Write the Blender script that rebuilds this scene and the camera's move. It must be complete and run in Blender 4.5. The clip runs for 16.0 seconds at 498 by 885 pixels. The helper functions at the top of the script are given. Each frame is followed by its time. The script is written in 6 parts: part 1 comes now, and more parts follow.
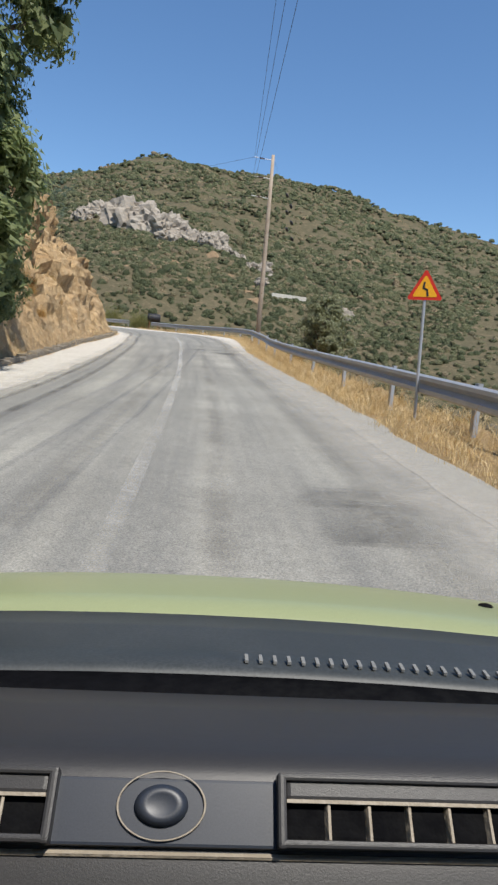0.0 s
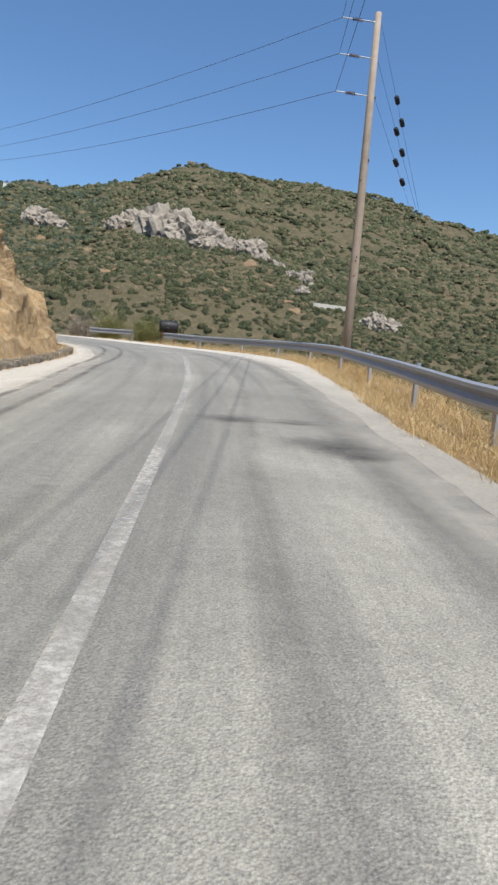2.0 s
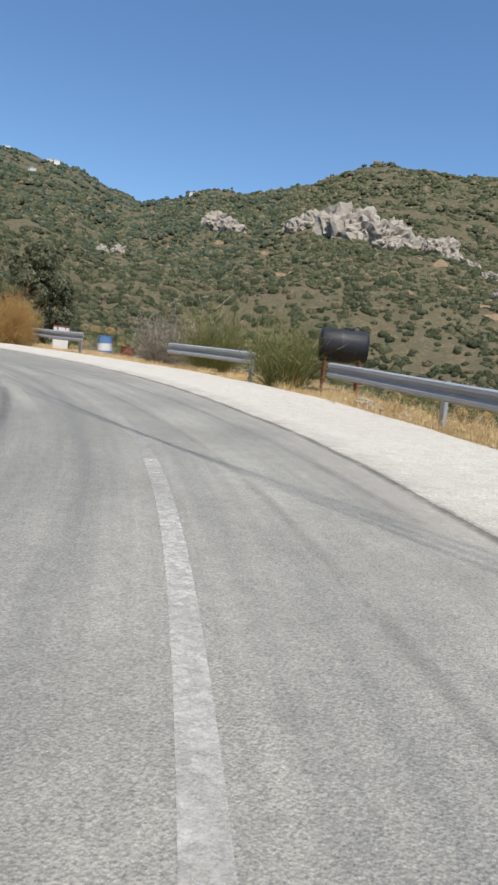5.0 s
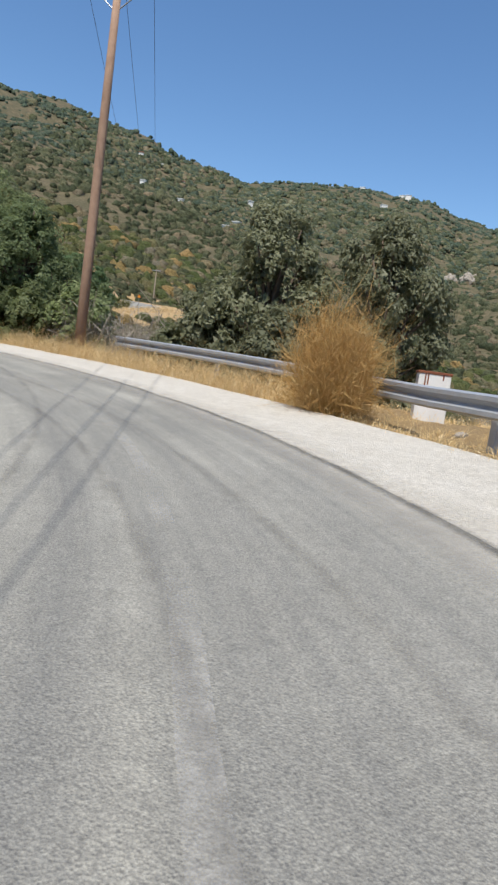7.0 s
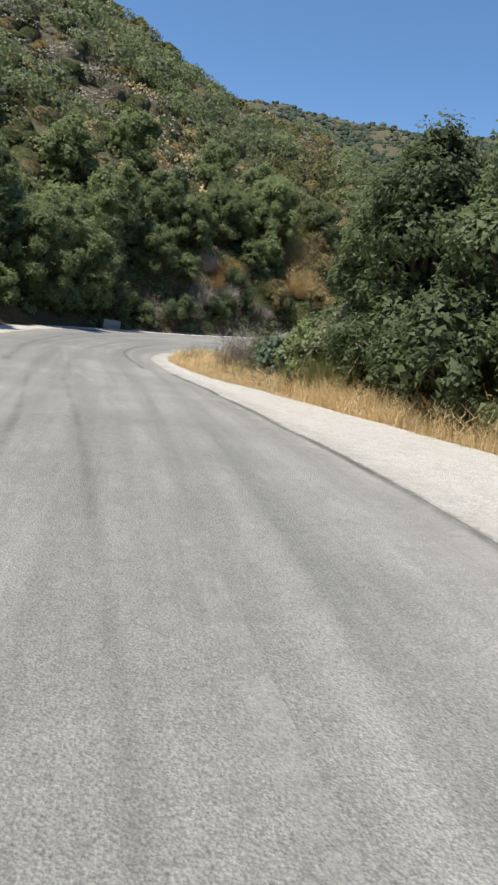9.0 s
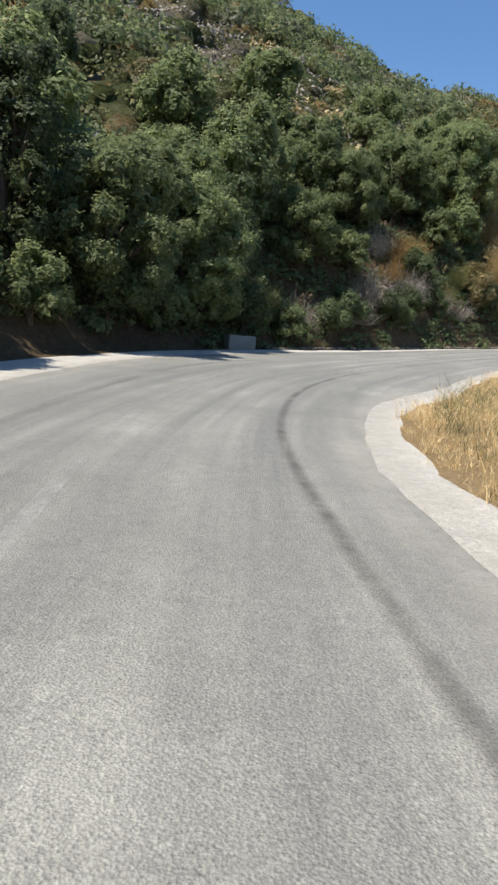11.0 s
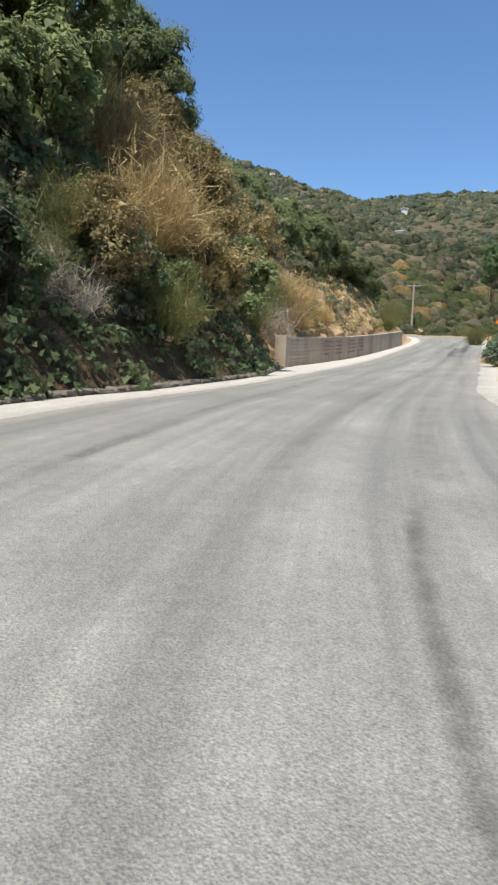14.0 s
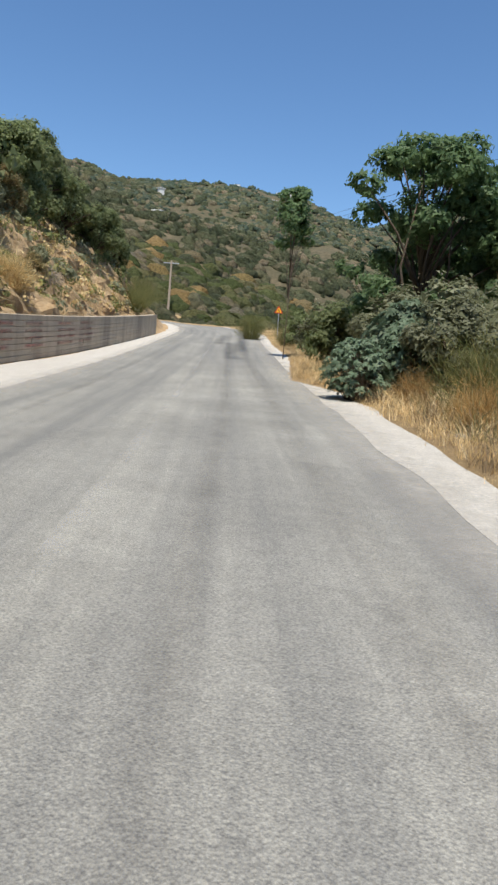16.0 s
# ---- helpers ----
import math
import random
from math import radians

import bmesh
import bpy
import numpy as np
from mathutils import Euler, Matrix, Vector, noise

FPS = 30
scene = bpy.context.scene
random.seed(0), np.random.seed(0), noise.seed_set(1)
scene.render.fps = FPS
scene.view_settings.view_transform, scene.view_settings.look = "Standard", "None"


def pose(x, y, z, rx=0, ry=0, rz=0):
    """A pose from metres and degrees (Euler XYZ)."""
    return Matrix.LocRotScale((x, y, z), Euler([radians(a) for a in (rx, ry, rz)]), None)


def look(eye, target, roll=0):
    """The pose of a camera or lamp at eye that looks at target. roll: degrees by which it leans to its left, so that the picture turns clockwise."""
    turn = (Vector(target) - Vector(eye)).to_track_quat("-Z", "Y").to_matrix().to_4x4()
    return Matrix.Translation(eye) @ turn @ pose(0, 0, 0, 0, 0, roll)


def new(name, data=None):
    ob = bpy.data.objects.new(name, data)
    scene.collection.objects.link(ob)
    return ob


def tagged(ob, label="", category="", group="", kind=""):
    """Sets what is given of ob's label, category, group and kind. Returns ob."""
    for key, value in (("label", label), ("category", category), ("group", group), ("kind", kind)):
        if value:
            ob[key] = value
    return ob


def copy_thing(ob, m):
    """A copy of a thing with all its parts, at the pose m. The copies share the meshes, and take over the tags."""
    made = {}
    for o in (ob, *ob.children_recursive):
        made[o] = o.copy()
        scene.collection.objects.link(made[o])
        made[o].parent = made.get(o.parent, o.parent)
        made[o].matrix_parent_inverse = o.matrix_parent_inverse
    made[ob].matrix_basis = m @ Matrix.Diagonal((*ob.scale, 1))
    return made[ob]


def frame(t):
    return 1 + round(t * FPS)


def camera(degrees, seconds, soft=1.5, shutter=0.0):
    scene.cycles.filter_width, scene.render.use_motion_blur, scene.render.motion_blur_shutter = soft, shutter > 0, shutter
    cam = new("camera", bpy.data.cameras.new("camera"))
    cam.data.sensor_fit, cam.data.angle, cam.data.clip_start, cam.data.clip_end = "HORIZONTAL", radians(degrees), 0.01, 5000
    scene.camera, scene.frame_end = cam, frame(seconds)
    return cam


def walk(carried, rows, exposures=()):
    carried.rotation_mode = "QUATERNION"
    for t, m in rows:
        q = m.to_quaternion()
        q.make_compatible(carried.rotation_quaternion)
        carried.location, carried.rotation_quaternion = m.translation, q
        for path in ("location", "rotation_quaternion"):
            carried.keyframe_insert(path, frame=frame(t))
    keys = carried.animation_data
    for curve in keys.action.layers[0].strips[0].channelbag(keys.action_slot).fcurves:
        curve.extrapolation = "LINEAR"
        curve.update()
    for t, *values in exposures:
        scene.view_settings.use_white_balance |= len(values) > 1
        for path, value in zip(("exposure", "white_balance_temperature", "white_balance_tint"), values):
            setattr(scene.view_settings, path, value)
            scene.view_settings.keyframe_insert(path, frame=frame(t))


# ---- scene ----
cam = camera(39.59, 16.0, soft=2.5)
PATH = [
    (0.0, 0.000, 0.000, 1.200, 84.82, -5.16, -0.32),
    (0.5, -0.277, 5.390, 1.555, 84.95, -5.57, 1.09),
    (1.0, -0.659, 10.690, 1.915, 85.09, -5.89, 2.18),
    (1.5, -1.085, 15.886, 2.287, 85.39, -6.08, 2.47),
    (2.0, -1.516, 20.952, 2.672, 85.53, -5.20, 2.65),
    (2.5, -1.964, 25.851, 3.080, 86.25, -6.02, 3.07),
    (3.0, -2.437, 30.557, 3.515, 86.60, -6.67, 3.32),
    (3.5, -2.969, 35.055, 3.951, 86.75, -6.27, 4.37),
    (4.0, -3.668, 39.335, 4.360, 86.35, -6.54, 7.22),
    (4.5, -4.649, 43.385, 4.705, 85.45, -6.62, 11.86),
    (5.0, -5.951, 47.198, 4.977, 84.61, -6.62, 17.06),
    (5.5, -7.578, 50.768, 5.196, 84.10, -6.64, 22.74),
    (6.0, -9.553, 54.075, 5.389, 83.96, -6.77, 29.06),
    (6.5, -11.906, 57.077, 5.577, 84.01, -7.12, 36.37),
    (7.0, -14.658, 59.717, 5.756, 83.75, -7.73, 44.53),
    (7.5, -17.794, 61.941, 5.911, 83.24, -7.49, 53.07),
    (8.0, -21.273, 63.709, 6.036, 82.81, -7.40, 61.51),
    (8.5, -25.033, 64.974, 6.142, 82.60, -7.58, 69.98),
    (9.0, -28.998, 65.698, 6.242, 82.60, -7.04, 78.44),
    (9.5, -33.088, 65.936, 6.353, 82.83, -6.60, 85.60),
    (10.0, -37.253, 65.918, 6.468, 82.61, -5.60, 88.26),
    (10.5, -41.481, 65.849, 6.571, 82.37, -4.68, 88.95),
    (11.0, -45.767, 65.779, 6.666, 82.35, -4.10, 89.08),
    (11.5, -50.105, 65.747, 6.773, 82.61, -3.85, 88.65),
    (12.0, -54.478, 65.889, 6.910, 83.09, -3.63, 86.24),
    (12.5, -58.828, 66.482, 7.083, 83.48, -2.80, 79.27),
    (13.0, -63.047, 67.714, 7.273, 83.45, -0.84, 70.80),
    (13.5, -67.020, 69.580, 7.495, 84.27, -1.03, 62.03),
    (14.0, -70.656, 72.037, 7.790, 85.38, -2.52, 52.90),
    (14.5, -73.923, 74.999, 8.125, 85.37, -3.26, 44.83),
    (15.0, -76.857, 78.336, 8.475, 85.73, -3.46, 38.45),
    (15.5, -79.565, 81.901, 8.839, 85.71, -4.16, 34.79),
    (16.0, -82.160, 85.595, 9.189, 85.34, -4.61, 32.91),
]
EXPOSURES = [(0.0, 0.33), (7.5, 0.33), (9.0, 0.42), (11.0, 0.46), (12.0, 0.56), (13.2, 0.56), (14.5, 0.42), (16.0, 0.36)]
walk(cam, [(t, pose(*p)) for t, *p in PATH], EXPOSURES)

# ---- sky, sun, exposure ----
SUN_AZ, SUN_EL = 151.0, 62.7
sky_world = bpy.data.worlds.new("sky")
scene.world = sky_world
sky_world.use_nodes = True
nt = sky_world.node_tree
sky = nt.nodes.new("ShaderNodeTexSky")
sky.sky_type, sky.sun_disc = "NISHITA", False
sky.sun_elevation, sky.sun_rotation = radians(SUN_EL), radians(SUN_AZ)
sky.altitude, sky.air_density, sky.dust_density, sky.ozone_density = 400, 1.0, 0.25, 3.0
tone = nt.nodes.new("ShaderNodeHueSaturation")
tone.inputs["Saturation"].default_value = 1.13
nt.links.new(sky.outputs[0], tone.inputs["Color"])
nt.links.new(tone.outputs[0], nt.nodes["Background"].inputs[0])
nt.nodes["Background"].inputs[1].default_value = 0.125
sun = new("sun", bpy.data.lights.new("sun", "SUN"))
sun.data.energy, sun.data.angle, sun.data.color = 4.5, radians(0.5), (1.0, 0.95, 0.87)
sun_dir = Vector((math.sin(radians(SUN_AZ)) * math.cos(radians(SUN_EL)), math.cos(radians(SUN_AZ)) * math.cos(radians(SUN_EL)), math.sin(radians(SUN_EL))))
sun.matrix_world = look(sun_dir * 200, (0, 0, 0))


# ---- materials ----
def material(name, rough=0.8, metal=0.0, spec=0.4):
    m = bpy.data.materials.new(name)
    m.use_nodes = True
    b = m.node_tree.nodes["Principled BSDF"]
    b.inputs["Roughness"].default_value = rough
    b.inputs["Metallic"].default_value = metal
    b.inputs["Specular IOR Level"].default_value = spec
    return m, m.node_tree, b


def node(t, kind, **inputs):
    n = t.nodes.new(kind)
    for k, v in inputs.items():
        n.inputs[k.replace("_", " ")].default_value = v
    return n


def coords(t, scale=(1, 1, 1), space="Object"):
    tc = t.nodes.new("ShaderNodeTexCoord")
    mp = t.nodes.new("ShaderNodeMapping")
    mp.inputs["Scale"].default_value = scale
    t.links.new(tc.outputs[space], mp.inputs[0])
    return mp.outputs[0]


def noise_fac(t, vec, scale, detail=4.0, rough=0.6, lo=0.35, hi=0.65):
    n = node(t, "ShaderNodeTexNoise", Scale=scale, Detail=detail, Roughness=rough)
    t.links.new(vec, n.inputs["Vector"])
    r = node(t, "ShaderNodeMapRange")
    r.inputs["From Min"].default_value, r.inputs["From Max"].default_value = lo, hi
    t.links.new(n.outputs["Fac"], r.inputs["Value"])
    return r.outputs["Result"]


def blend(t, fac, a, b):
    m = t.nodes.new("ShaderNodeMix")
    m.data_type = "RGBA"
    for sock, v in ((m.inputs["Factor"], fac), (m.inputs["A"], a), (m.inputs["B"], b)):
        if isinstance(v, (tuple, list)):
            sock.default_value = (*v, 1)
        elif isinstance(v, float):
            sock.default_value = v
        else:
            t.links.new(v, sock)
    return m.outputs["Result"]


def bump(t, b, height, strength=0.5, distance=0.02):
    n = node(t, "ShaderNodeBump", Strength=strength, Distance=distance)
    t.links.new(height, n.inputs["Height"])
    t.links.new(n.outputs[0], b.inputs["Normal"])


def simple(name, a, b2, scale=6.0, rough=0.7, metal=0.0, bumps=0.2, fine=60.0, spec=0.4):
    m, t, b = material(name, rough, metal, spec)
    v = coords(t)
    f1 = noise_fac(t, v, scale)
    f2 = noise_fac(t, v, fine, 3.0)
    c = blend(t, f1, a, b2)
    c = blend(t, f2, c, tuple(x * 0.8 for x in a))
    t.links.new(c, b.inputs["Base Color"])
    bump(t, b, f2, bumps, 0.01)
    return m


def leaf_material(name, colors, through_amount=0.3, rough=0.6):
    m, t, b = material(name, rough, 0, 0.35)
    g = t.nodes.new("ShaderNodeNewGeometry")
    ramp = t.nodes.new("ShaderNodeValToRGB")
    el = ramp.color_ramp.elements
    while len(el) < len(colors):
        el.new(0.5)
    for i, c in enumerate(colors):
        el[i].position, el[i].color = i / (len(colors) - 1), (*c, 1)
    t.links.new(g.outputs["Random Per Island"], ramp.inputs[0])
    info = t.nodes.new("ShaderNodeObjectInfo")
    hue = node(t, "ShaderNodeHueSaturation")
    r = node(t, "ShaderNodeMapRange")
    r.inputs["To Min"].default_value, r.inputs["To Max"].default_value = 0.75, 1.2
    t.links.new(info.outputs["Random"], r.inputs["Value"])
    t.links.new(r.outputs["Result"], hue.inputs["Value"])
    t.links.new(ramp.outputs[0], hue.inputs["Color"])
    t.links.new(hue.outputs[0], b.inputs["Base Color"])
    tr = t.nodes.new("ShaderNodeBsdfTranslucent")
    t.links.new(hue.outputs[0], tr.inputs["Color"])
    mx = t.nodes.new("ShaderNodeMixShader")
    mx.inputs[0].default_value = through_amount
    t.links.new(b.outputs[0], mx.inputs[1])
    t.links.new(tr.outputs[0], mx.inputs[2])
    t.links.new(mx.outputs[0], t.nodes["Material Output"].inputs[0])
    return m


def bush_material(name, colors, grain=2.2):
    """Foliage of rounded shrubs: one tone for each shrub, mottled by its leaves."""
    m, t, b = material(name, 0.85, 0, 0.15)
    g = t.nodes.new("ShaderNodeNewGeometry")
    ramp = t.nodes.new("ShaderNodeValToRGB")
    el = ramp.color_ramp.elements
    while len(el) < len(colors):
        el.new(0.5)
    for i, (p, c) in enumerate(colors):
        el[i].position, el[i].color = p, (*c, 1)
    t.links.new(g.outputs["Random Per Island"], ramp.inputs[0])
    v = coords(t)
    f = noise_fac(t, v, grain, 7.0, 0.8, 0.34, 0.66)
    tone2 = t.nodes.new("ShaderNodeValToRGB")
    tone2.color_ramp.elements[0].color, tone2.color_ramp.elements[1].color = (0.42, 0.44, 0.42, 1), (1.5, 1.48, 1.35, 1)
    t.links.new(f, tone2.inputs[0])
    mul = t.nodes.new("ShaderNodeMix")
    mul.data_type, mul.blend_type = "RGBA", "MULTIPLY"
    mul.inputs["Factor"].default_value = 1.0
    t.links.new(ramp.outputs[0], mul.inputs["A"])
    t.links.new(tone2.outputs[0], mul.inputs["B"])
    t.links.new(mul.outputs["Result"], b.inputs["Base Color"])
    bump(t, b, f, 1.0, 0.35)
    return m


def asphalt_material():
    m, t, b = material("sun_bleached_asphalt", 0.85, 0, 0.35)
    uv = t.nodes.new("ShaderNodeUVMap")
    sep = t.nodes.new("ShaderNodeSeparateXYZ")
    t.links.new(uv.outputs[0], sep.inputs[0])
    v = coords(t)
    streak = t.nodes.new("ShaderNodeMapping")
    streak.inputs["Scale"].default_value = (0.05, 1.6, 1)
    t.links.new(uv.outputs[0], streak.inputs[0])
    lanes = noise_fac(t, streak.outputs[0], 1.0, 5.0, 0.65, 0.38, 0.66)
    patches = noise_fac(t, v, 0.45, 7.0, 0.68, 0.36, 0.66)
    grit = noise_fac(t, v, 70.0, 4.0, 0.8, 0.33, 0.67)
    coarse = noise_fac(t, v, 9.0, 5.0, 0.8, 0.4, 0.62)
    stones = t.nodes.new("ShaderNodeTexVoronoi")
    stones.inputs["Scale"].default_value = 85.0
    t.links.new(v, stones.inputs["Vector"])
    c = blend(t, patches, (0.25, 0.241, 0.212), (0.366, 0.353, 0.31))
    c = blend(t, lanes, c, (0.20, 0.196, 0.18))
    dim = t.nodes.new("ShaderNodeMix")
    dim.data_type, dim.blend_type = "RGBA", "MULTIPLY"
    t.links.new(coarse, dim.inputs["Factor"])
    t.links.new(c, dim.inputs["A"])
    dim.inputs["B"].default_value = (0.87, 0.87, 0.875, 1)
    c = dim.outputs["Result"]
    ramp = t.nodes.new("ShaderNodeValToRGB")
    ramp.color_ramp.elements[0].color, ramp.color_ramp.elements[1].color = (0.58, 0.58, 0.59, 1), (1.36, 1.35, 1.30, 1)
    t.links.new(grit, ramp.inputs[0])
    mul = t.nodes.new("ShaderNodeMix")
    mul.data_type, mul.blend_type = "RGBA", "MULTIPLY"
    mul.inputs["Factor"].default_value = 1.0
    t.links.new(c, mul.inputs["A"])
    t.links.new(ramp.outputs[0], mul.inputs["B"])
    t.links.new(mul.outputs["Result"], b.inputs["Base Color"])
    bump(t, b, stones.outputs["Distance"], 0.6, 0.01)
    return m


def line_material(name, lo, hi):
    m, t, b = material(name, 0.8)
    v = coords(t)
    f = noise_fac(t, v, 30.0, 6.0, 0.75, 0.3, 0.7)
    c = blend(t, f, (0.44, 0.42, 0.38), (0.64, 0.62, 0.57))
    t.links.new(c, b.inputs["Base Color"])
    wear = noise_fac(t, v, 16.0, 6.0, 0.85, 0.3, 0.72)
    tr = t.nodes.new("ShaderNodeBsdfTransparent")
    mx = t.nodes.new("ShaderNodeMixShader")
    mul = t.nodes.new("ShaderNodeMath")
    mul.operation = "MULTIPLY"
    gone = noise_fac(t, v, 0.6, 6.0, 0.75, lo, hi)
    t.links.new(gone, mul.inputs[1])
    t.links.new(wear, mul.inputs[0])
    t.links.new(mul.outputs[0], mx.inputs[0])
    t.links.new(tr.outputs[0], mx.inputs[1])
    t.links.new(b.outputs[0], mx.inputs[2])
    t.links.new(mx.outputs[0], t.nodes["Material Output"].inputs[0])
    return m


def stain_material(name, color, strength):
    m, t, b = material(name, 0.8)
    b.inputs["Base Color"].default_value = (*color, 1)
    uv = t.nodes.new("ShaderNodeUVMap")
    sep = t.nodes.new("ShaderNodeSeparateXYZ")
    t.links.new(uv.outputs[0], sep.inputs[0])
    # fades to its long edges: v runs from 0 to 1 across the stripe
    a = t.nodes.new("ShaderNodeMath"); a.operation = "SUBTRACT"; a.inputs[1].default_value = 0.5
    t.links.new(sep.outputs["Y"], a.inputs[0])
    ab = t.nodes.new("ShaderNodeMath"); ab.operation = "ABSOLUTE"
    t.links.new(a.outputs[0], ab.inputs[0])
    r = node(t, "ShaderNodeMapRange")
    r.inputs["From Min"].default_value, r.inputs["From Max"].default_value = 0.5, 0.1
    t.links.new(ab.outputs[0], r.inputs["Value"])
    n = noise_fac(t, coords(t), 1.3, 8.0, 0.8, 0.32, 0.62)
    mu = t.nodes.new("ShaderNodeMath"); mu.operation = "MULTIPLY"
    t.links.new(r.outputs["Result"], mu.inputs[0]); t.links.new(n, mu.inputs[1])
    mu2 = t.nodes.new("ShaderNodeMath"); mu2.operation = "MULTIPLY"; mu2.inputs[1].default_value = strength
    t.links.new(mu.outputs[0], mu2.inputs[0])
    tr = t.nodes.new("ShaderNodeBsdfTransparent")
    mx = t.nodes.new("ShaderNodeMixShader")
    t.links.new(mu2.outputs[0], mx.inputs[0])
    t.links.new(tr.outputs[0], mx.inputs[1])
    t.links.new(b.outputs[0], mx.inputs[2])
    t.links.new(mx.outputs[0], t.nodes["Material Output"].inputs[0])
    return m


def soil_material(name, a, b2, c3, scale=0.5, fine=14.0, bumps=0.8, cracks=0.0):
    m, t, b = material(name, 0.95, 0, 0.15)
    v = coords(t)
    c = blend(t, noise_fac(t, v, scale, 6.0, 0.65), a, b2)
    c = blend(t, noise_fac(t, v, scale * 7, 5.0, 0.7, 0.45, 0.7), c, c3)
    f = noise_fac(t, v, fine, 6.0, 0.75)
    c = blend(t, f, c, tuple(x * 0.62 for x in a))
    if cracks:
        # dipping beds with open joints
        mp = t.nodes.new("ShaderNodeMapping")
        mp.inputs["Rotation"].default_value, mp.inputs["Scale"].default_value = (0.5, 0.35, 0.3), (0.22, 0.22, 2.2)
        warp = node(t, "ShaderNodeTexNoise", Scale=0.7, Detail=7.0)
        t.links.new(v, warp.inputs["Vector"])
        add = t.nodes.new("ShaderNodeVectorMath")
        t.links.new(v, add.inputs[0]); t.links.new(warp.outputs["Color"], add.inputs[1])
        t.links.new(add.outputs[0], mp.inputs[0])
        vor = t.nodes.new("ShaderNodeTexVoronoi")
        vor.feature = "DISTANCE_TO_EDGE"
        vor.inputs["Scale"].default_value = cracks
        t.links.new(mp.outputs[0], vor.inputs["Vector"])
        r = node(t, "ShaderNodeMapRange")
        r.inputs["From Max"].default_value = 0.022
        t.links.new(vor.outputs["Distance"], r.inputs["Value"])
        part_open = t.nodes.new("ShaderNodeMath"); part_open.operation = "MAXIMUM"
        t.links.new(r.outputs["Result"], part_open.inputs[0]); t.links.new(noise_fac(t, v, 0.8, 5.0, 0.7, 0.42, 0.58), part_open.inputs[1])
        c = blend(t, part_open.outputs[0], tuple(x * 0.62 for x in b2), c)
        h = t.nodes.new("ShaderNodeMath"); h.operation = "ADD"
        t.links.new(part_open.outputs[0], h.inputs[0]); t.links.new(f, h.inputs[1])
        f = h.outputs[0]
    t.links.new(c, b.inputs["Base Color"])
    bump(t, b, f, bumps, 0.05)
    return m


M_asphalt = asphalt_material()
M_line = line_material("worn_white_paint", 0.30, 0.56)
M_linefaint = line_material("faint_white_paint", 0.38, 0.72)
M_linegone = line_material("nearly_gone_white_paint", 0.46, 0.78)
M_tyre = stain_material("tyre_rubber_marks", (0.11, 0.10, 0.09), 0.2)
M_skid = stain_material("tyre_rubber_skid", (0.085, 0.077, 0.068), 0.45)
M_tar = stain_material("dark_tar_seam", (0.035, 0.034, 0.032), 0.48)
M_gravel = soil_material("pale_gravel", (0.68, 0.635, 0.55), (0.76, 0.72, 0.64), (0.53, 0.485, 0.41), 0.8, 34.0, 0.5)
M_shoulder = soil_material("shoulder_gravel", (0.68, 0.635, 0.55), (0.76, 0.72, 0.64), (0.53, 0.485, 0.41), 0.8, 34.0, 0.5)
# on the straight the shoulder is mixed with grey road chippings
ts = M_shoulder.node_tree
uvs, seps, start = ts.nodes.new("ShaderNodeUVMap"), ts.nodes.new("ShaderNodeSeparateXYZ"), node(ts, "ShaderNodeMapRange")
ts.links.new(uvs.outputs[0], seps.inputs[0])
start.inputs["From Min"].default_value, start.inputs["From Max"].default_value = 22.0, 50.0
ts.links.new(seps.outputs["X"], start.inputs["Value"])
stir = ts.nodes.new("ShaderNodeMath"); stir.operation = "ADD"
spots = node(ts, "ShaderNodeTexNoise", Scale=1.1, Detail=7.0, Roughness=0.7)
ts.links.new(coords(ts), spots.inputs["Vector"])
ts.links.new(start.outputs["Result"], stir.inputs[0]); ts.links.new(spots.outputs["Fac"], stir.inputs[1])
cover = node(ts, "ShaderNodeMapRange")
cover.inputs["From Min"].default_value, cover.inputs["From Max"].default_value = 0.62, 1.25
ts.links.new(stir.outputs[0], cover.inputs["Value"])
chips = noise_fac(ts, coords(ts), 30.0, 5.0, 0.75)
bs = ts.nodes["Principled BSDF"]
pale = bs.inputs["Base Color"].links[0].from_socket
ts.links.new(blend(ts, cover.outputs["Result"], blend(ts, chips, (0.40, 0.38, 0.335), (0.30, 0.285, 0.25)), pale), bs.inputs["Base Color"])
M_kerb = simple("mossy_kerb_stone", (0.25, 0.215, 0.165), (0.14, 0.12, 0.09), 3.0, 0.95, 0, 0.6, 30)
M_verge = soil_material("dry_verge_soil", (0.50, 0.34, 0.165), (0.60, 0.44, 0.235), (0.38, 0.265, 0.15), 0.9, 22.0)
M_hill = soil_material("hillside_soil", (0.122, 0.107, 0.062), (0.09, 0.084, 0.05), (0.215, 0.16, 0.10), 0.03, 0.9, 1.0)
M_cut = soil_material("ochre_rock_cut", (0.60, 0.41, 0.215), (0.46, 0.315, 0.175), (0.64, 0.50, 0.32), 0.5, 5.0, 1.0, 0.0)
M_scar = soil_material("bare_ochre_soil", (0.30, 0.205, 0.12), (0.22, 0.155, 0.092), (0.36, 0.28, 0.19), 0.4, 2.0, 1.0)
M_spill = stain_material("gravel_on_asphalt", (0.5, 0.465, 0.4), 0.5)
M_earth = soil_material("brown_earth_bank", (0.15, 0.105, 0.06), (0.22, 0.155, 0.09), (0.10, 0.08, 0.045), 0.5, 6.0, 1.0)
M_limestone = soil_material("grey_limestone", (0.43, 0.385, 0.325), (0.30, 0.265, 0.22), (0.43, 0.34, 0.235), 0.15, 1.2, 1.0)
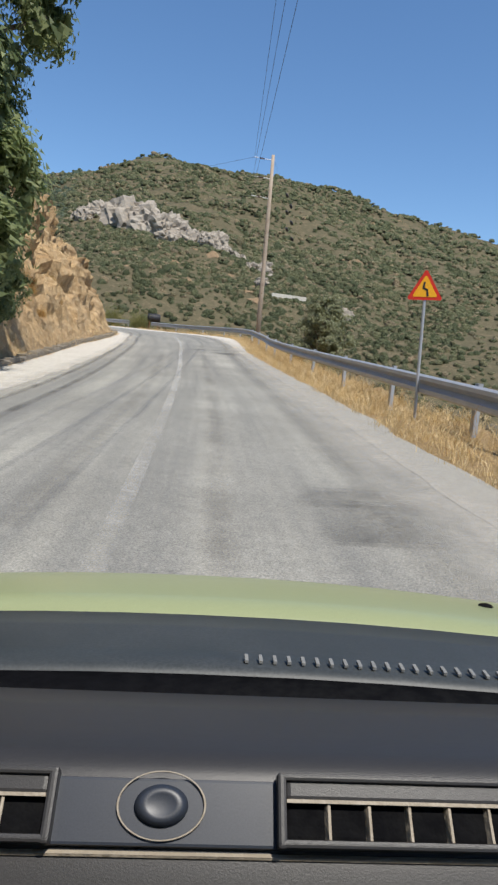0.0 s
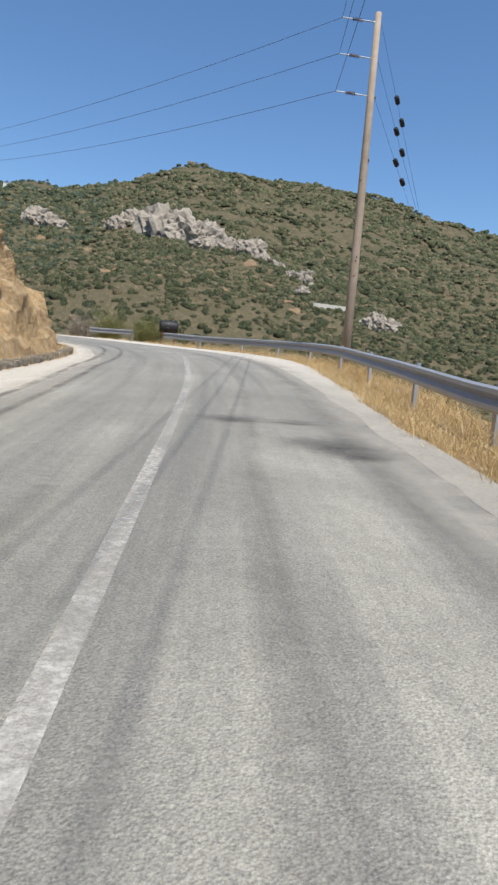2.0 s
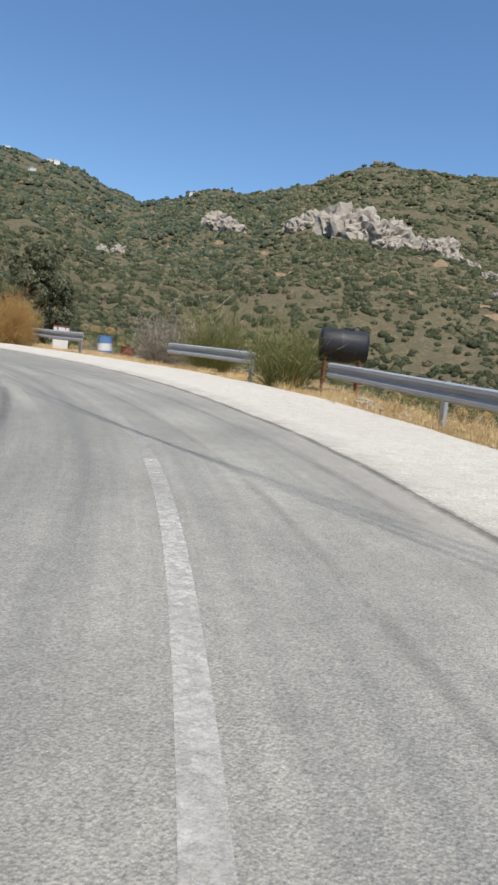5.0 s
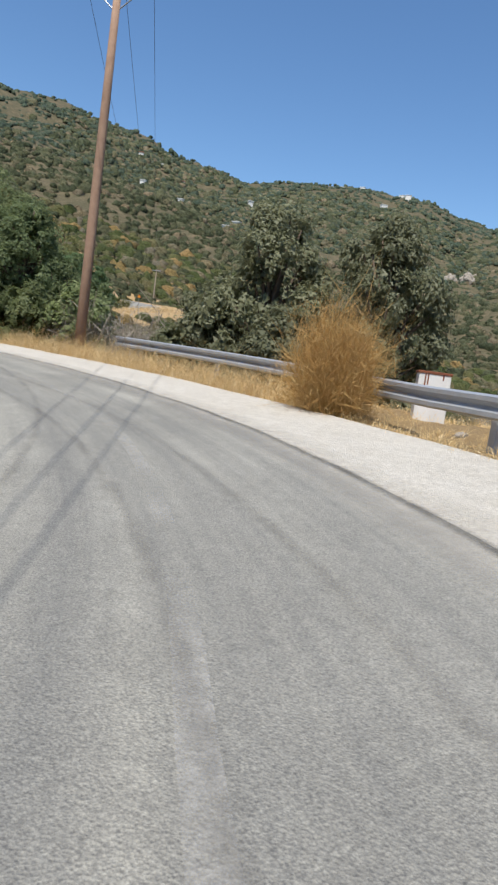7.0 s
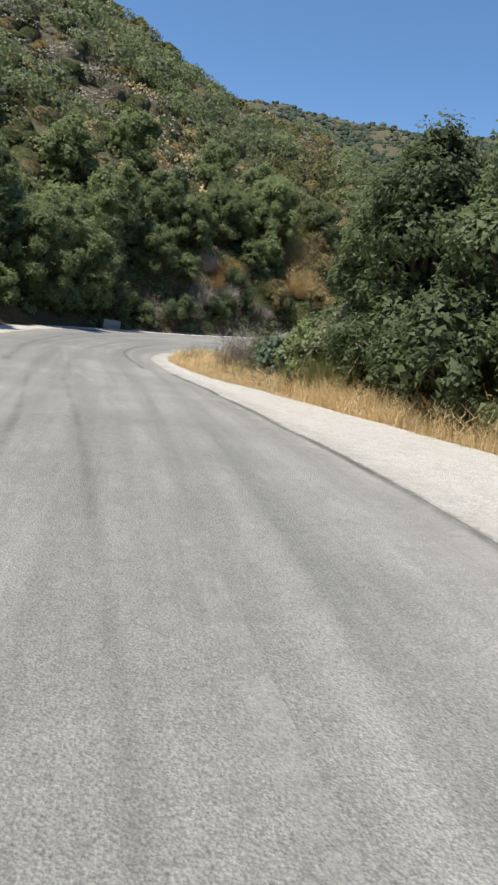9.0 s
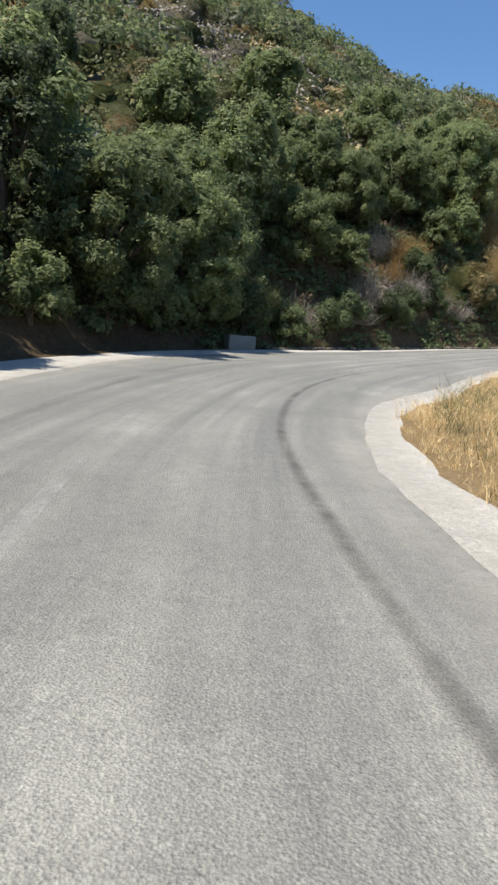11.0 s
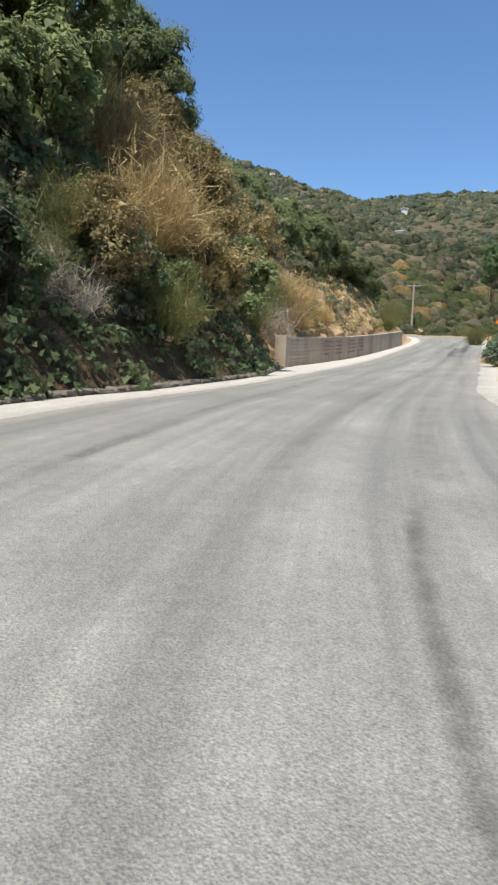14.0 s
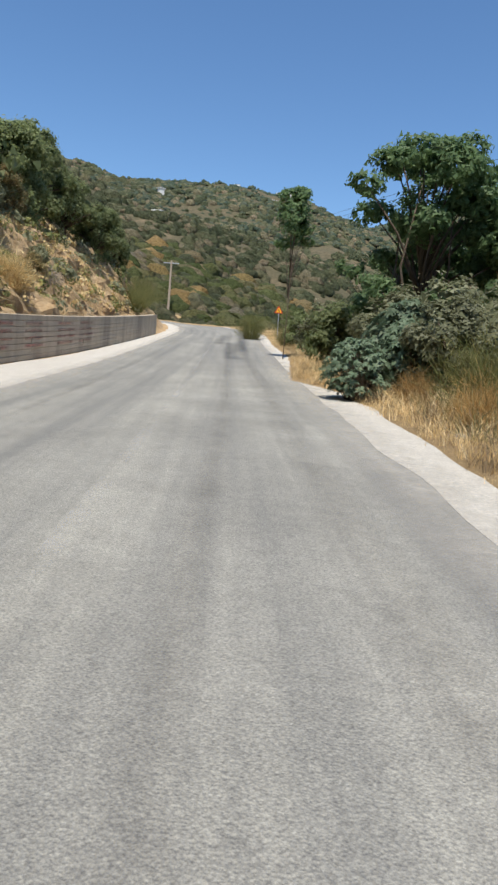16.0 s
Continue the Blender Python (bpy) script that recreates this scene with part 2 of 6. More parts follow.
M_steel = simple("galvanised_steel", (0.50, 0.52, 0.55), (0.40, 0.42, 0.45), 3.0, 0.4, 0.4, 0.1)
M_pole = simple("weathered_pole_wood", (0.44, 0.36, 0.28), (0.33, 0.25, 0.18), 4.0, 0.85, 0, 0.4)
M_polered = simple("creosoted_pole_wood", (0.38, 0.245, 0.165), (0.27, 0.165, 0.11), 4.0, 0.85, 0, 0.4)
M_wire = simple("aluminium_wire", (0.10, 0.10, 0.11), (0.07, 0.07, 0.08), 3.0, 0.5, 0.3, 0.0)
M_black = simple("black_plastic", (0.02, 0.02, 0.022), (0.035, 0.035, 0.04), 5.0, 0.5)
M_concrete = simple("grey_concrete", (0.36, 0.34, 0.30), (0.26, 0.245, 0.21), 2.0, 0.9, 0, 0.5, 40)
M_board = simple("board_marked_concrete", (0.56, 0.46, 0.335), (0.40, 0.32, 0.23), 1.6, 0.9, 0, 0.6, 24)
# rain has left dark runs down the concrete
tb = M_board.node_tree
runs = noise_fac(tb, coords(tb, (0.4, 0.4, 0.05)), 1.0, 6.0, 0.62, 0.48, 0.8)
bsdf = tb.nodes["Principled BSDF"]
plain = bsdf.inputs["Base Color"].links[0].from_socket
tb.links.new(blend(tb, runs, plain, (0.10, 0.088, 0.075)), bsdf.inputs["Base Color"])
M_signred = simple("sign_red", (0.62, 0.035, 0.02), (0.55, 0.03, 0.02), 4.0, 0.4, 0, 0.0)
M_signyellow = simple("sign_yellow", (0.85, 0.42, 0.02), (0.80, 0.38, 0.02), 4.0, 0.4, 0, 0.0)
M_white = simple("chipped_white_paint", (0.78, 0.77, 0.74), (0.66, 0.63, 0.58), 3.0, 0.6, 0, 0.2)
M_blue = simple("faded_blue_paint", (0.10, 0.22, 0.42), (0.16, 0.28, 0.44), 3.0, 0.6, 0, 0.2)
M_rust = simple("rusty_iron", (0.26, 0.09, 0.045), (0.16, 0.06, 0.035), 5.0, 0.85, 0.2, 0.4)
M_bark = simple("grey_brown_bark", (0.16, 0.12, 0.085), (0.10, 0.075, 0.055), 6.0, 0.95, 0, 0.8, 30)
M_brown = simple("brown_ceramic", (0.12, 0.035, 0.025), (0.09, 0.03, 0.02), 4.0, 0.3)
M_plaster = simple("whitewashed_wall", (0.80, 0.78, 0.73), (0.70, 0.66, 0.60), 1.0, 0.9, 0, 0.1)
M_glass = simple("dark_window", (0.03, 0.035, 0.04), (0.02, 0.025, 0.03), 2.0, 0.2)
M_roof = simple("tiled_roof_red", (0.36, 0.15, 0.09), (0.28, 0.12, 0.075), 2.0, 0.9)
L_oak = leaf_material("oak_leaves", [(0.165, 0.205, 0.085), (0.235, 0.28, 0.12), (0.335, 0.375, 0.18)], 0.58)
L_dark = leaf_material("dark_leaves", [(0.105, 0.14, 0.062), (0.145, 0.185, 0.082), (0.205, 0.25, 0.112)], 0.52)
L_olive = leaf_material("olive_leaves", [(0.155, 0.165, 0.085), (0.215, 0.225, 0.122), (0.30, 0.305, 0.19)], 0.45)
L_broom = leaf_material("broom_stems", [(0.12, 0.145, 0.04), (0.18, 0.185, 0.06), (0.28, 0.245, 0.09)])
L_dry = leaf_material("dry_twigs", [(0.30, 0.17, 0.055), (0.42, 0.26, 0.09), (0.52, 0.36, 0.15)])
L_brown = leaf_material("brown_twigs", [(0.15, 0.10, 0.055), (0.22, 0.155, 0.085), (0.32, 0.24, 0.14)])
L_weed = leaf_material("olive_weeds", [(0.14, 0.15, 0.06), (0.19, 0.19, 0.08), (0.27, 0.25, 0.12)])
L_straw = leaf_material("straw", [(0.56, 0.39, 0.165), (0.73, 0.53, 0.26), (0.86, 0.70, 0.42)])
L_feather = leaf_material("feathery_leaves", [(0.09, 0.155, 0.062), (0.135, 0.21, 0.085), (0.19, 0.27, 0.12)], 0.5)
L_castor = leaf_material("blue_green_leaves", [(0.10, 0.155, 0.09), (0.145, 0.205, 0.12), (0.20, 0.25, 0.155)])
B_near = bush_material("slope_shrubs", [(0.0, (0.09, 0.115, 0.042)), (0.28, (0.13, 0.15, 0.06)), (0.5, (0.18, 0.18, 0.08)), (0.68, (0.21, 0.19, 0.10)), (0.8, (0.25, 0.22, 0.17)), (0.89, (0.31, 0.23, 0.10)), (0.96, (0.40, 0.27, 0.12))], 3.0)
B_far = bush_material("hillside_shrubs", [(0.0, (0.062, 0.075, 0.042)), (0.35, (0.09, 0.102, 0.058)), (0.65, (0.125, 0.13, 0.075)), (0.85, (0.165, 0.155, 0.095)), (0.95, (0.21, 0.175, 0.12)), (1.0, (0.27, 0.21, 0.14))], 1.3)
# blue-green tint stands in for distance haze, put into the shrub colour
B_hazed = bush_material("haze_tinted_shrubs", [(0.0, (0.052, 0.075, 0.056)), (0.6, (0.07, 0.092, 0.066)), (1.0, (0.10, 0.112, 0.078))], 0.6)
L_gold = leaf_material("golden_dry_stems", [(0.40, 0.28, 0.115), (0.54, 0.40, 0.18), (0.66, 0.52, 0.27)], 0.3)
L_tan = leaf_material("tan_olive_leaves", [(0.19, 0.175, 0.07), (0.32, 0.25, 0.105), (0.47, 0.355, 0.165)], 0.35)
L_twig = leaf_material("bare_grey_twigs", [(0.24, 0.20, 0.16), (0.34, 0.29, 0.23), (0.42, 0.37, 0.30)], 0.05)


# ---- mesh helpers ----
class Shape:
    """Collects vertices and faces of one mesh."""

    def __init__(self):
        self.v, self.f = [], []

    def add(self, verts, faces):
        o = len(self.v)
        self.v.extend([tuple(p) for p in verts])
        self.f.extend([tuple(i + o for i in f) for f in faces])
        return self

    def box(self, sx, sy, sz, m=None, bevel=0.0):
        bm = bmesh.new()
        bmesh.ops.create_cube(bm, size=1.0, matrix=Matrix.Diagonal((sx, sy, sz, 1)))
        if bevel:
            bmesh.ops.bevel(bm, geom=bm.edges[:], offset=bevel, segments=2, affect="EDGES", profile=0.6)
        return self.bm(bm, m)

    def bm(self, bm, m=None):
        if m is not None:
            bm.transform(m)
        bm.verts.index_update()
        self.add([v.co[:] for v in bm.verts], [[v.index for v in f.verts] for f in bm.faces])
        bm.free()
        return self

    def tube(self, pts, radii, n=8, caps=True):
        """A tube through points, with a radius at each."""
        pts = [Vector(p) for p in pts]
        rings = []
        for i, p in enumerate(pts):
            d = (pts[min(i + 1, len(pts) - 1)] - pts[max(i - 1, 0)]).normalized()
            a = d.orthogonal().normalized() if abs(d.z) > 0.95 else d.cross(Vector((0, 0, 1))).normalized()
            b = d.cross(a)
            r = radii[i] if isinstance(radii, (list, tuple)) else radii
            rings.append([p + (a * math.cos(k * math.tau / n) + b * math.sin(k * math.tau / n)) * r for k in range(n)])
        verts = [q for ring in rings for q in ring]
        faces = [(i * n + k, i * n + (k + 1) % n, (i + 1) * n + (k + 1) % n, (i + 1) * n + k) for i in range(len(pts) - 1) for k in range(n)]
        if caps:
            faces += [tuple(range(n - 1, -1, -1)), tuple((len(pts) - 1) * n + k for k in range(n))]
        return self.add(verts, faces)

    def lathe(self, profile, n=20, m=None):
        verts = [(r * math.cos(k * math.tau / n), r * math.sin(k * math.tau / n), z) for r, z in profile for k in range(n)]
        faces = [(i * n + k, i * n + (k + 1) % n, (i + 1) * n + (k + 1) % n, (i + 1) * n + k) for i in range(len(profile) - 1) for k in range(n)]
        faces += [tuple(range(n - 1, -1, -1)), tuple((len(profile) - 1) * n + k for k in range(n))]
        if m is not None:
            verts = [m @ Vector(p) for p in verts]
        return self.add(verts, faces)


def made(name, shape, mat, parent=None, label="", smooth=False):
    me = bpy.data.meshes.new(name)
    me.from_pydata(shape.v, [], shape.f)
    me.materials.append(mat)
    if smooth:
        me.polygons.foreach_set("use_smooth", [True] * len(me.polygons))
    ob = new(name, me)
    if parent is not None:
        ob.parent = parent
    if label:
        tagged(ob, label)
    return ob


def raw(name, verts, quads, mat, parent=None, smooth=False):
    """A mesh from numpy arrays: vertices (n, 3), faces (m, 3 or 4)."""
    me = bpy.data.meshes.new(name)
    k = quads.shape[1]
    me.vertices.add(len(verts))
    me.vertices.foreach_set("co", np.asarray(verts, dtype=np.float32).ravel())
    me.loops.add(quads.size)
    me.loops.foreach_set("vertex_index", np.asarray(quads, dtype=np.int32).ravel())
    me.polygons.add(len(quads))
    me.polygons.foreach_set("loop_start", np.arange(0, quads.size, k, dtype=np.int32))
    if smooth:
        me.polygons.foreach_set("use_smooth", np.ones(len(quads), dtype=bool))
    me.update(calc_edges=True)
    me.materials.append(mat)
    ob = new(name, me)
    if parent is not None:
        ob.parent = parent
    return ob


def thing(name, m, label, category, group=""):
    ob = new(name)
    ob.empty_display_size = 0.2
    ob.matrix_world = m
    return tagged(ob, label, category, group)


rng = np.random.default_rng(7)

# ---- the road's line: x, y, height, cross fall in degrees ----
ROAD = np.array([
    (0.6, -12.0, -0.79, 0.2), (0.0, 0.0, 0.00, 0.2), (-0.9, 14.0, 0.95, 1.1), (-2.0, 25.9, 1.89, 1.0),
    (-3.1, 35.9, 2.83, 1.3), (-4.4, 42.6, 3.44, 1.6), (-6.8, 49.1, 3.90, 1.6), (-10.2, 55.0, 4.25, 1.9),
    (-15.0, 60.0, 4.58, 2.7), (-20.9, 63.6, 4.82, 2.4), (-27.5, 65.5, 5.00, 2.3), (-34.4, 65.9, 5.19, 1.3),
    (-41.3, 65.9, 5.37, -0.3), (-48.2, 65.7, 5.52, -1.1), (-55.1, 65.9, 5.73, -1.4), (-61.8, 67.3, 6.01, -3.7),
    (-68.1, 70.2, 6.37, -3.6), (-73.4, 74.5, 6.87, -1.8), (-78.0, 79.7, 7.42, -1.3), (-82.0, 85.3, 7.96, -0.4),
    (-93.8, 102.1, 9.56, -0.2), (-105.3, 118.5, 11.55, 0.0), (-114.5, 131.6, 13.35, 0.0), (-122.9, 140.0, 14.6, 0.0),
    (-135.6, 145.5, 15.9, 0.0), (-172.2, 133.0, 19.3, 0.0), (-203.9, 112.0, 22.6, 0.0),
])


def spline(c, n=16):
    out = []
    for i in range(len(c) - 1):
        p0, p1, p2, p3 = c[max(i - 1, 0)], c[i], c[i + 1], c[min(i + 2, len(c) - 1)]
        for u in np.arange(n) / n:
            out.append(0.5 * (2 * p1 + (p2 - p0) * u + (2 * p0 - 5 * p1 + 4 * p2 - p3) * u * u + (3 * p1 - p0 - 3 * p2 + p3) * u ** 3))
    out.append(c[-1])
    return np.array(out)


ROAD[:, 3] += 1.5
axis = spline(ROAD)
dist = np.concatenate([[0], np.cumsum(np.hypot(*np.diff(axis[:, :2], axis=0).T))])
dist -= dist[16]
step = np.arange(-12, dist[-1], 0.5)
AX = np.stack([np.interp(step, dist, axis[:, k]) for k in range(4)], 1)
TAN = np.gradient(AX[:, :2], axis=0)
TAN /= np.linalg.norm(TAN, axis=1)[:, None]
RIGHT = np.stack([TAN[:, 1], -TAN[:, 0]], 1)


def along(s, pairs):
    a = np.array(pairs, dtype=float)
    return np.interp(s, a[:, 0], a[:, 1])


# distances to the right of the car's track, by distance along it
EDGE_R = [(-12, 2.6), (30, 2.45), (38, 2.9), (50, 4.4), (60, 4.9), (75, 4.25), (86, 4.3), (91, 3.6), (96, 2.6), (102, 2.05), (107, 2.3), (113, 3.5), (128, 3.6), (137, 2.6), (142, 2.4), (150, 2.7), (155, 2.7), (158, 1.9), (170, 2.8), (300, 3.0)]
TAR_R = [(-12, 2.0), (34, 2.1), (50, 2.35), (84, 2.35), (96, 1.7), (102, 1.5), (108, 1.9), (115, 3.0), (128, 3.1), (138, 1.8), (170, 2.2), (300, 2.4)]
EDGE_L = [(-12, -4.7), (30, -4.7), (42, -3.6), (50, -3.6), (90, -4.8), (104, -6.4), (112, -5.7), (119, -5.9), (124, -6.4), (130, -5.5), (143, -4.6), (151, -5.95), (163, -5.2), (188, -4.7), (300, -4.6)]
TAR_L = [(-12, -3.7), (41, -3.0), (90, -3.6), (104, -4.4), (124, -4.9), (140, -3.8), (300, -3.8)]
MID = [(-12, -0.42), (14, -0.5), (40, -0.42), (48, 0.2), (65, 0.25), (76, 0.75), (88, 0.1), (96, -0.9), (112, -1.85), (117, -2.4), (123, -2.1), (128, -1.3), (134, -0.8), (300, -0.75)]
SHELF = [(-12, 0.5), (12, 0.4), (18, 0.12), (48, 0.12), (60, 0.5), (95, 0.72), (300, 0.72)]
VERGE = [(-12, -0.12), (60, -0.12), (76, -0.14), (88, -0.08), (98, 0.1), (300, 0.12)]
CUT = [(-12, 0.9), (12, 1.2), (17, 2.6), (32, 2.6), (40, 2.3), (46, 1.2), (56, 0.9), (95, 0.9), (122, 0.95), (126, 1.8), (145, 1.8), (150, 1.0), (152, 1.1), (186, 1.3), (205, 0.9), (300, 0.8)]
CUT_H = [(-12, 4), (14, 6.0), (22, 9.6), (30, 7.6), (36, 4.9), (42, 2.9), (47, 1.2), (60, 3), (122, 4), (126, 5.4), (145, 5.4), (150, 4.2), (190, 5), (300, 3)]


def at(s, l, lift=0.0):
    """The place on the road's surface at s along and l to the right."""
    x, y, z, b = [np.interp(s, step, AX[:, k]) for k in range(4)]
    rx, ry = np.interp(s, step, RIGHT[:, 0]), np.interp(s, step, RIGHT[:, 1])
    return Vector((x + rx * l, y + ry * l, z + math.tan(radians(b)) * max(-6, min(6.5, l)) + lift))


def heading(s):
    return math.degrees(math.atan2(-np.interp(s, step, TAN[:, 0]), np.interp(s, step, TAN[:, 1])))


RIDGE = np.array([(-180, 700, 60), (-60, 650, 110), (-24, 650, 147), (-17, 650, 170), (-11.5, 650, 189), (-8, 650, 195), (-2, 650, 205), (2, 650, 212), (5, 650, 214), (7, 650, 211), (11.4, 650, 191), (15, 660, 180), (18, 780, 207), (20.5, 800, 208),
                  (23.5, 900, 215), (26, 1100, 255), (31, 1100, 288), (37.5, 1100, 301), (42, 1100, 292), (45.5, 900, 235), (50, 800, 225), (55, 800, 245), (61, 800, 259), (69, 800, 268), (80, 800, 285), (110, 700, 250), (180, 700, 60)], dtype=float)
HUB = np.array((-40.0, 60.0))


def beside(x, y, leg):
    """For points of the plan: distance along and beside one leg of the road, its edges, and the height of cut and fill there."""
    p = np.stack([x, y], 1)
    ax, rt, st = AX[leg], RIGHT[leg], step[leg]
    s, l, zr, bk = (np.empty(len(p)) for _ in range(4))
    for a in range(0, len(p), 4000):
        q = p[a:a + 4000]
        dd = (q[:, None, 0] - ax[None, :, 0]) ** 2 + (q[:, None, 1] - ax[None, :, 1]) ** 2
        i = dd.argmin(1)
        side = ((q - ax[i, :2]) * rt[i]).sum(1)
        s[a:a + 4000], zr[a:a + 4000], bk[a:a + 4000] = st[i], ax[i, 2], np.tan(np.radians(ax[i, 3]))
        l[a:a + 4000] = np.sign(side) * np.maximum(np.abs(side), np.sqrt(dd.min(1)))
    er, el = along(s, EDGE_R), along(s, EDGE_L)
    base = zr + bk * np.clip(l, -6, 6.5)
    d = np.maximum(0, el - l)
    cut, hc = along(s, CUT), along(s, CUT_H)
    d0 = np.maximum(0, d - 0.4)
    shelf = along(s, SHELF)
    d1 = np.maximum(0, d0 - hc / cut)
    up = np.where(d0 * cut < hc, d0 * cut, hc + np.minimum(d1, 14) * shelf + np.maximum(0, d1 - 14) * 0.72)
    up = np.where(up > 24, 24 + (up - 24) * along(s, [(100, 0.62), (115, 1.0), (160, 1.0), (172, 0.8), (184, 0.62)]), up)
    up = np.minimum(up, 75 + 0.1 * (up - 75))
    r = np.maximum(0, l - er)
    fall = along(s, [(-12, 0.55), (88, 0.55), (98, 0.16), (140, 0.2), (175, 0.3), (300, 0.5)])
    deep = along(s, [(-12, 26), (60, 22), (88, 10), (98, 5), (150, 8), (300, 14)])
    down = -np.minimum(np.maximum(0, r - along(s, [(-12, 1.8), (60, 1.8), (65, 4.5), (74, 4.5), (80, 2.2), (300, 2.2)])) * fall, deep) + along(s, VERGE) * np.minimum(r / 0.9, 1.0)
    return s, l, er, el, base + up + down


def terrain(x, y):
    """Height of the land, its distance along and beside the road."""
    first = beside(x, y, step <= 205)
    second = beside(x, y, step > 205)
    # between the two legs of the road the slopes meet in a ridge
    use = (np.abs(second[1]) < np.abs(first[1]))
    both = (first[1] < -8) & (second[1] < -8)
    behind = second[4] + np.clip((-second[1] - 12) / 25, 0, 1) * along(first[0], [(150, 70), (163, 58), (172, 38), (184, 14), (200, 8)])
    second = (*second[:4], np.where(both, behind, second[4]))
    use = np.where(both, second[4] < first[4], use)
    s, l, er, el, near = (np.where(use, b, a) for a, b in zip(first, second))
    az = np.degrees(np.arctan2(-(x - HUB[0]), y - HUB[1]))
    rad = np.hypot(x - HUB[0], y - HUB[1])
    R, zt = np.interp(az, RIDGE[:, 0], RIDGE[:, 1]), np.interp(az, RIDGE[:, 0], RIDGE[:, 2])
    r0 = np.interp(az, [-180, -30, 0, 15, 30, 45, 60, 90, 120, 180], [200, 160, 150, 150, 120, 95, 95, 150, 250, 250])
    u = (rad - r0) / (R - r0)
    z0 = np.interp(az, [-180, -30, 0, 15, 30, 45, 60, 90, 180], [-20, -16, -14, -10, -4, 2, 4, 0, -20])
    far = np.where(u < 0, z0 + u * 20, np.where(u < 1, z0 + (zt - z0) * np.clip(u, 0, 1) ** 0.93, zt - (rad - R) * 0.25))
    far = np.maximum(far, -60)
    z = np.maximum(near, far)
    n1 = np.array([noise.fractal((a * 0.02, c * 0.02, 0.3), 0.9, 2.1, 5) for a, c in zip(x, y)])
    n2 = np.array([noise.fractal((a * 0.11, c * 0.11, 3.3), 0.9, 2.1, 3) for a, c in zip(x, y)])
    dl = np.maximum(np.maximum(l - er, el - l), 0)
    z = z + np.clip(dl - 6, 0, 40) / 40 * n1 * 5 * np.clip(rad / 250, 0.5, 1.6) + np.clip(dl - 4, 0, 10) / 10 * n2 * 1.0
    return z, s, l, er, el, near >= far


def land(x, y):
    return float(terrain(np.array([x], dtype=float), np.array([y], dtype=float))[0][0])


def build_ground():
    na = 420
    rad = np.concatenate([np.arange(1.5, 150, 1.5), 150 * 1.035 ** np.arange(0, 98)])
    ang = np.arange(na) * math.tau / na
    x = (HUB[0] - np.sin(ang)[None, :] * rad[:, None]).ravel()
    y = (HUB[1] + np.cos(ang)[None, :] * rad[:, None]).ravel()
    z, s, l, er, el, isnear = terrain(x, y)
    z = np.where((l < er + 6.8) & (l > el - 9.8), z - 1.3, z)
    i = np.arange(len(rad) - 1)[:, None] * na
    k = np.arange(na)[None, :]
    q = np.stack([i + k, i + (k + 1) % na, i + na + (k + 1) % na, i + na + k], 2).reshape(-1, 4)
    v = np.stack([x, y, z], 1)
    ob = raw("ground", v, q, M_hill, None, True)
    tagged(ob, "dry hillside of ochre soil and scrub", "ground", kind="structure")
    return v


GROUND = build_ground()


def ribbon(name, s0, s1, left, right, mat, lift=0.0, cols=2, label="", category="", ds=0.5, parent=None, kind="structure", drape=None):
    """A strip along the road from s0 to s1 between two lateral lines (pairs or functions of s)."""
    ss = np.arange(s0, s1 + 1e-6, ds)
    lv = left(ss) if callable(left) else along(ss, left)
    rv = right(ss) if callable(right) else along(ss, right)
    u = np.linspace(0, 1, cols)
    L = lv[:, None] + (rv - lv)[:, None] * u[None, :]
    x, y, z, b = [np.interp(ss, step, AX[:, k])[:, None] for k in range(4)]
    rx, ry = np.interp(ss, step, RIGHT[:, 0])[:, None], np.interp(ss, step, RIGHT[:, 1])[:, None]
    X, Y = x + rx * L, y + ry * L
    Z = z + np.tan(np.radians(b)) * np.clip(L, -6, 6.5) + lift
    if drape is not None:
        Z = drape(X, Y, Z, np.repeat(ss[:, None], cols, 1), L)
        if isinstance(Z, tuple):
            X, Y, Z = Z
    v = np.stack([X, Y, Z], 2).reshape(-1, 3)
    n = len(ss)
    i = np.arange(n - 1)[:, None] * cols
    k = np.arange(cols - 1)[None, :]
    q = np.stack([i + k, i + k + 1, i + cols + k + 1, i + cols + k], 2).reshape(-1, 4)
    ob = raw(name, v, q, mat, parent, True)
    uv = ob.data.uv_layers.new(name="UVMap")
    S = np.repeat(ss[:, None], cols, 1).ravel()
    U = np.repeat(u[None, :], n, 0).ravel() if kind == "mark" else L.ravel()
    uv.data.foreach_set("uv", np.stack([S[q.ravel()], U[q.ravel()]], 1).ravel())
    if label:
        tagged(ob, label, category, kind="structure")
    return ob


def wob(amp, freq, seed):
    return lambda s: np.array([noise.noise((v * freq, seed, 0.0)) * amp + noise.noise((v * freq * 4, seed, 5.0)) * amp * 0.4 for v in s])


END = 262
w1, w2, w3, w4 = wob(0.09, 0.6, 1.0), wob(0.09, 0.6, 9.0), wob(0.13, 0.55, 4.0), wob(0.13, 0.55, 6.0)
tar_r = lambda s: along(s, TAR_R) + w1(s)
tar_l = lambda s: along(s, TAR_L) + w2(s)
edge_r = lambda s: along(s, EDGE_R) + w3(s)
edge_l = lambda s: along(s, EDGE_L) + w4(s)
road = ribbon("road", -12, END, tar_l, tar_r, M_asphalt, 0.0, 9, "sun-bleached worn grey asphalt mountain road", "road")


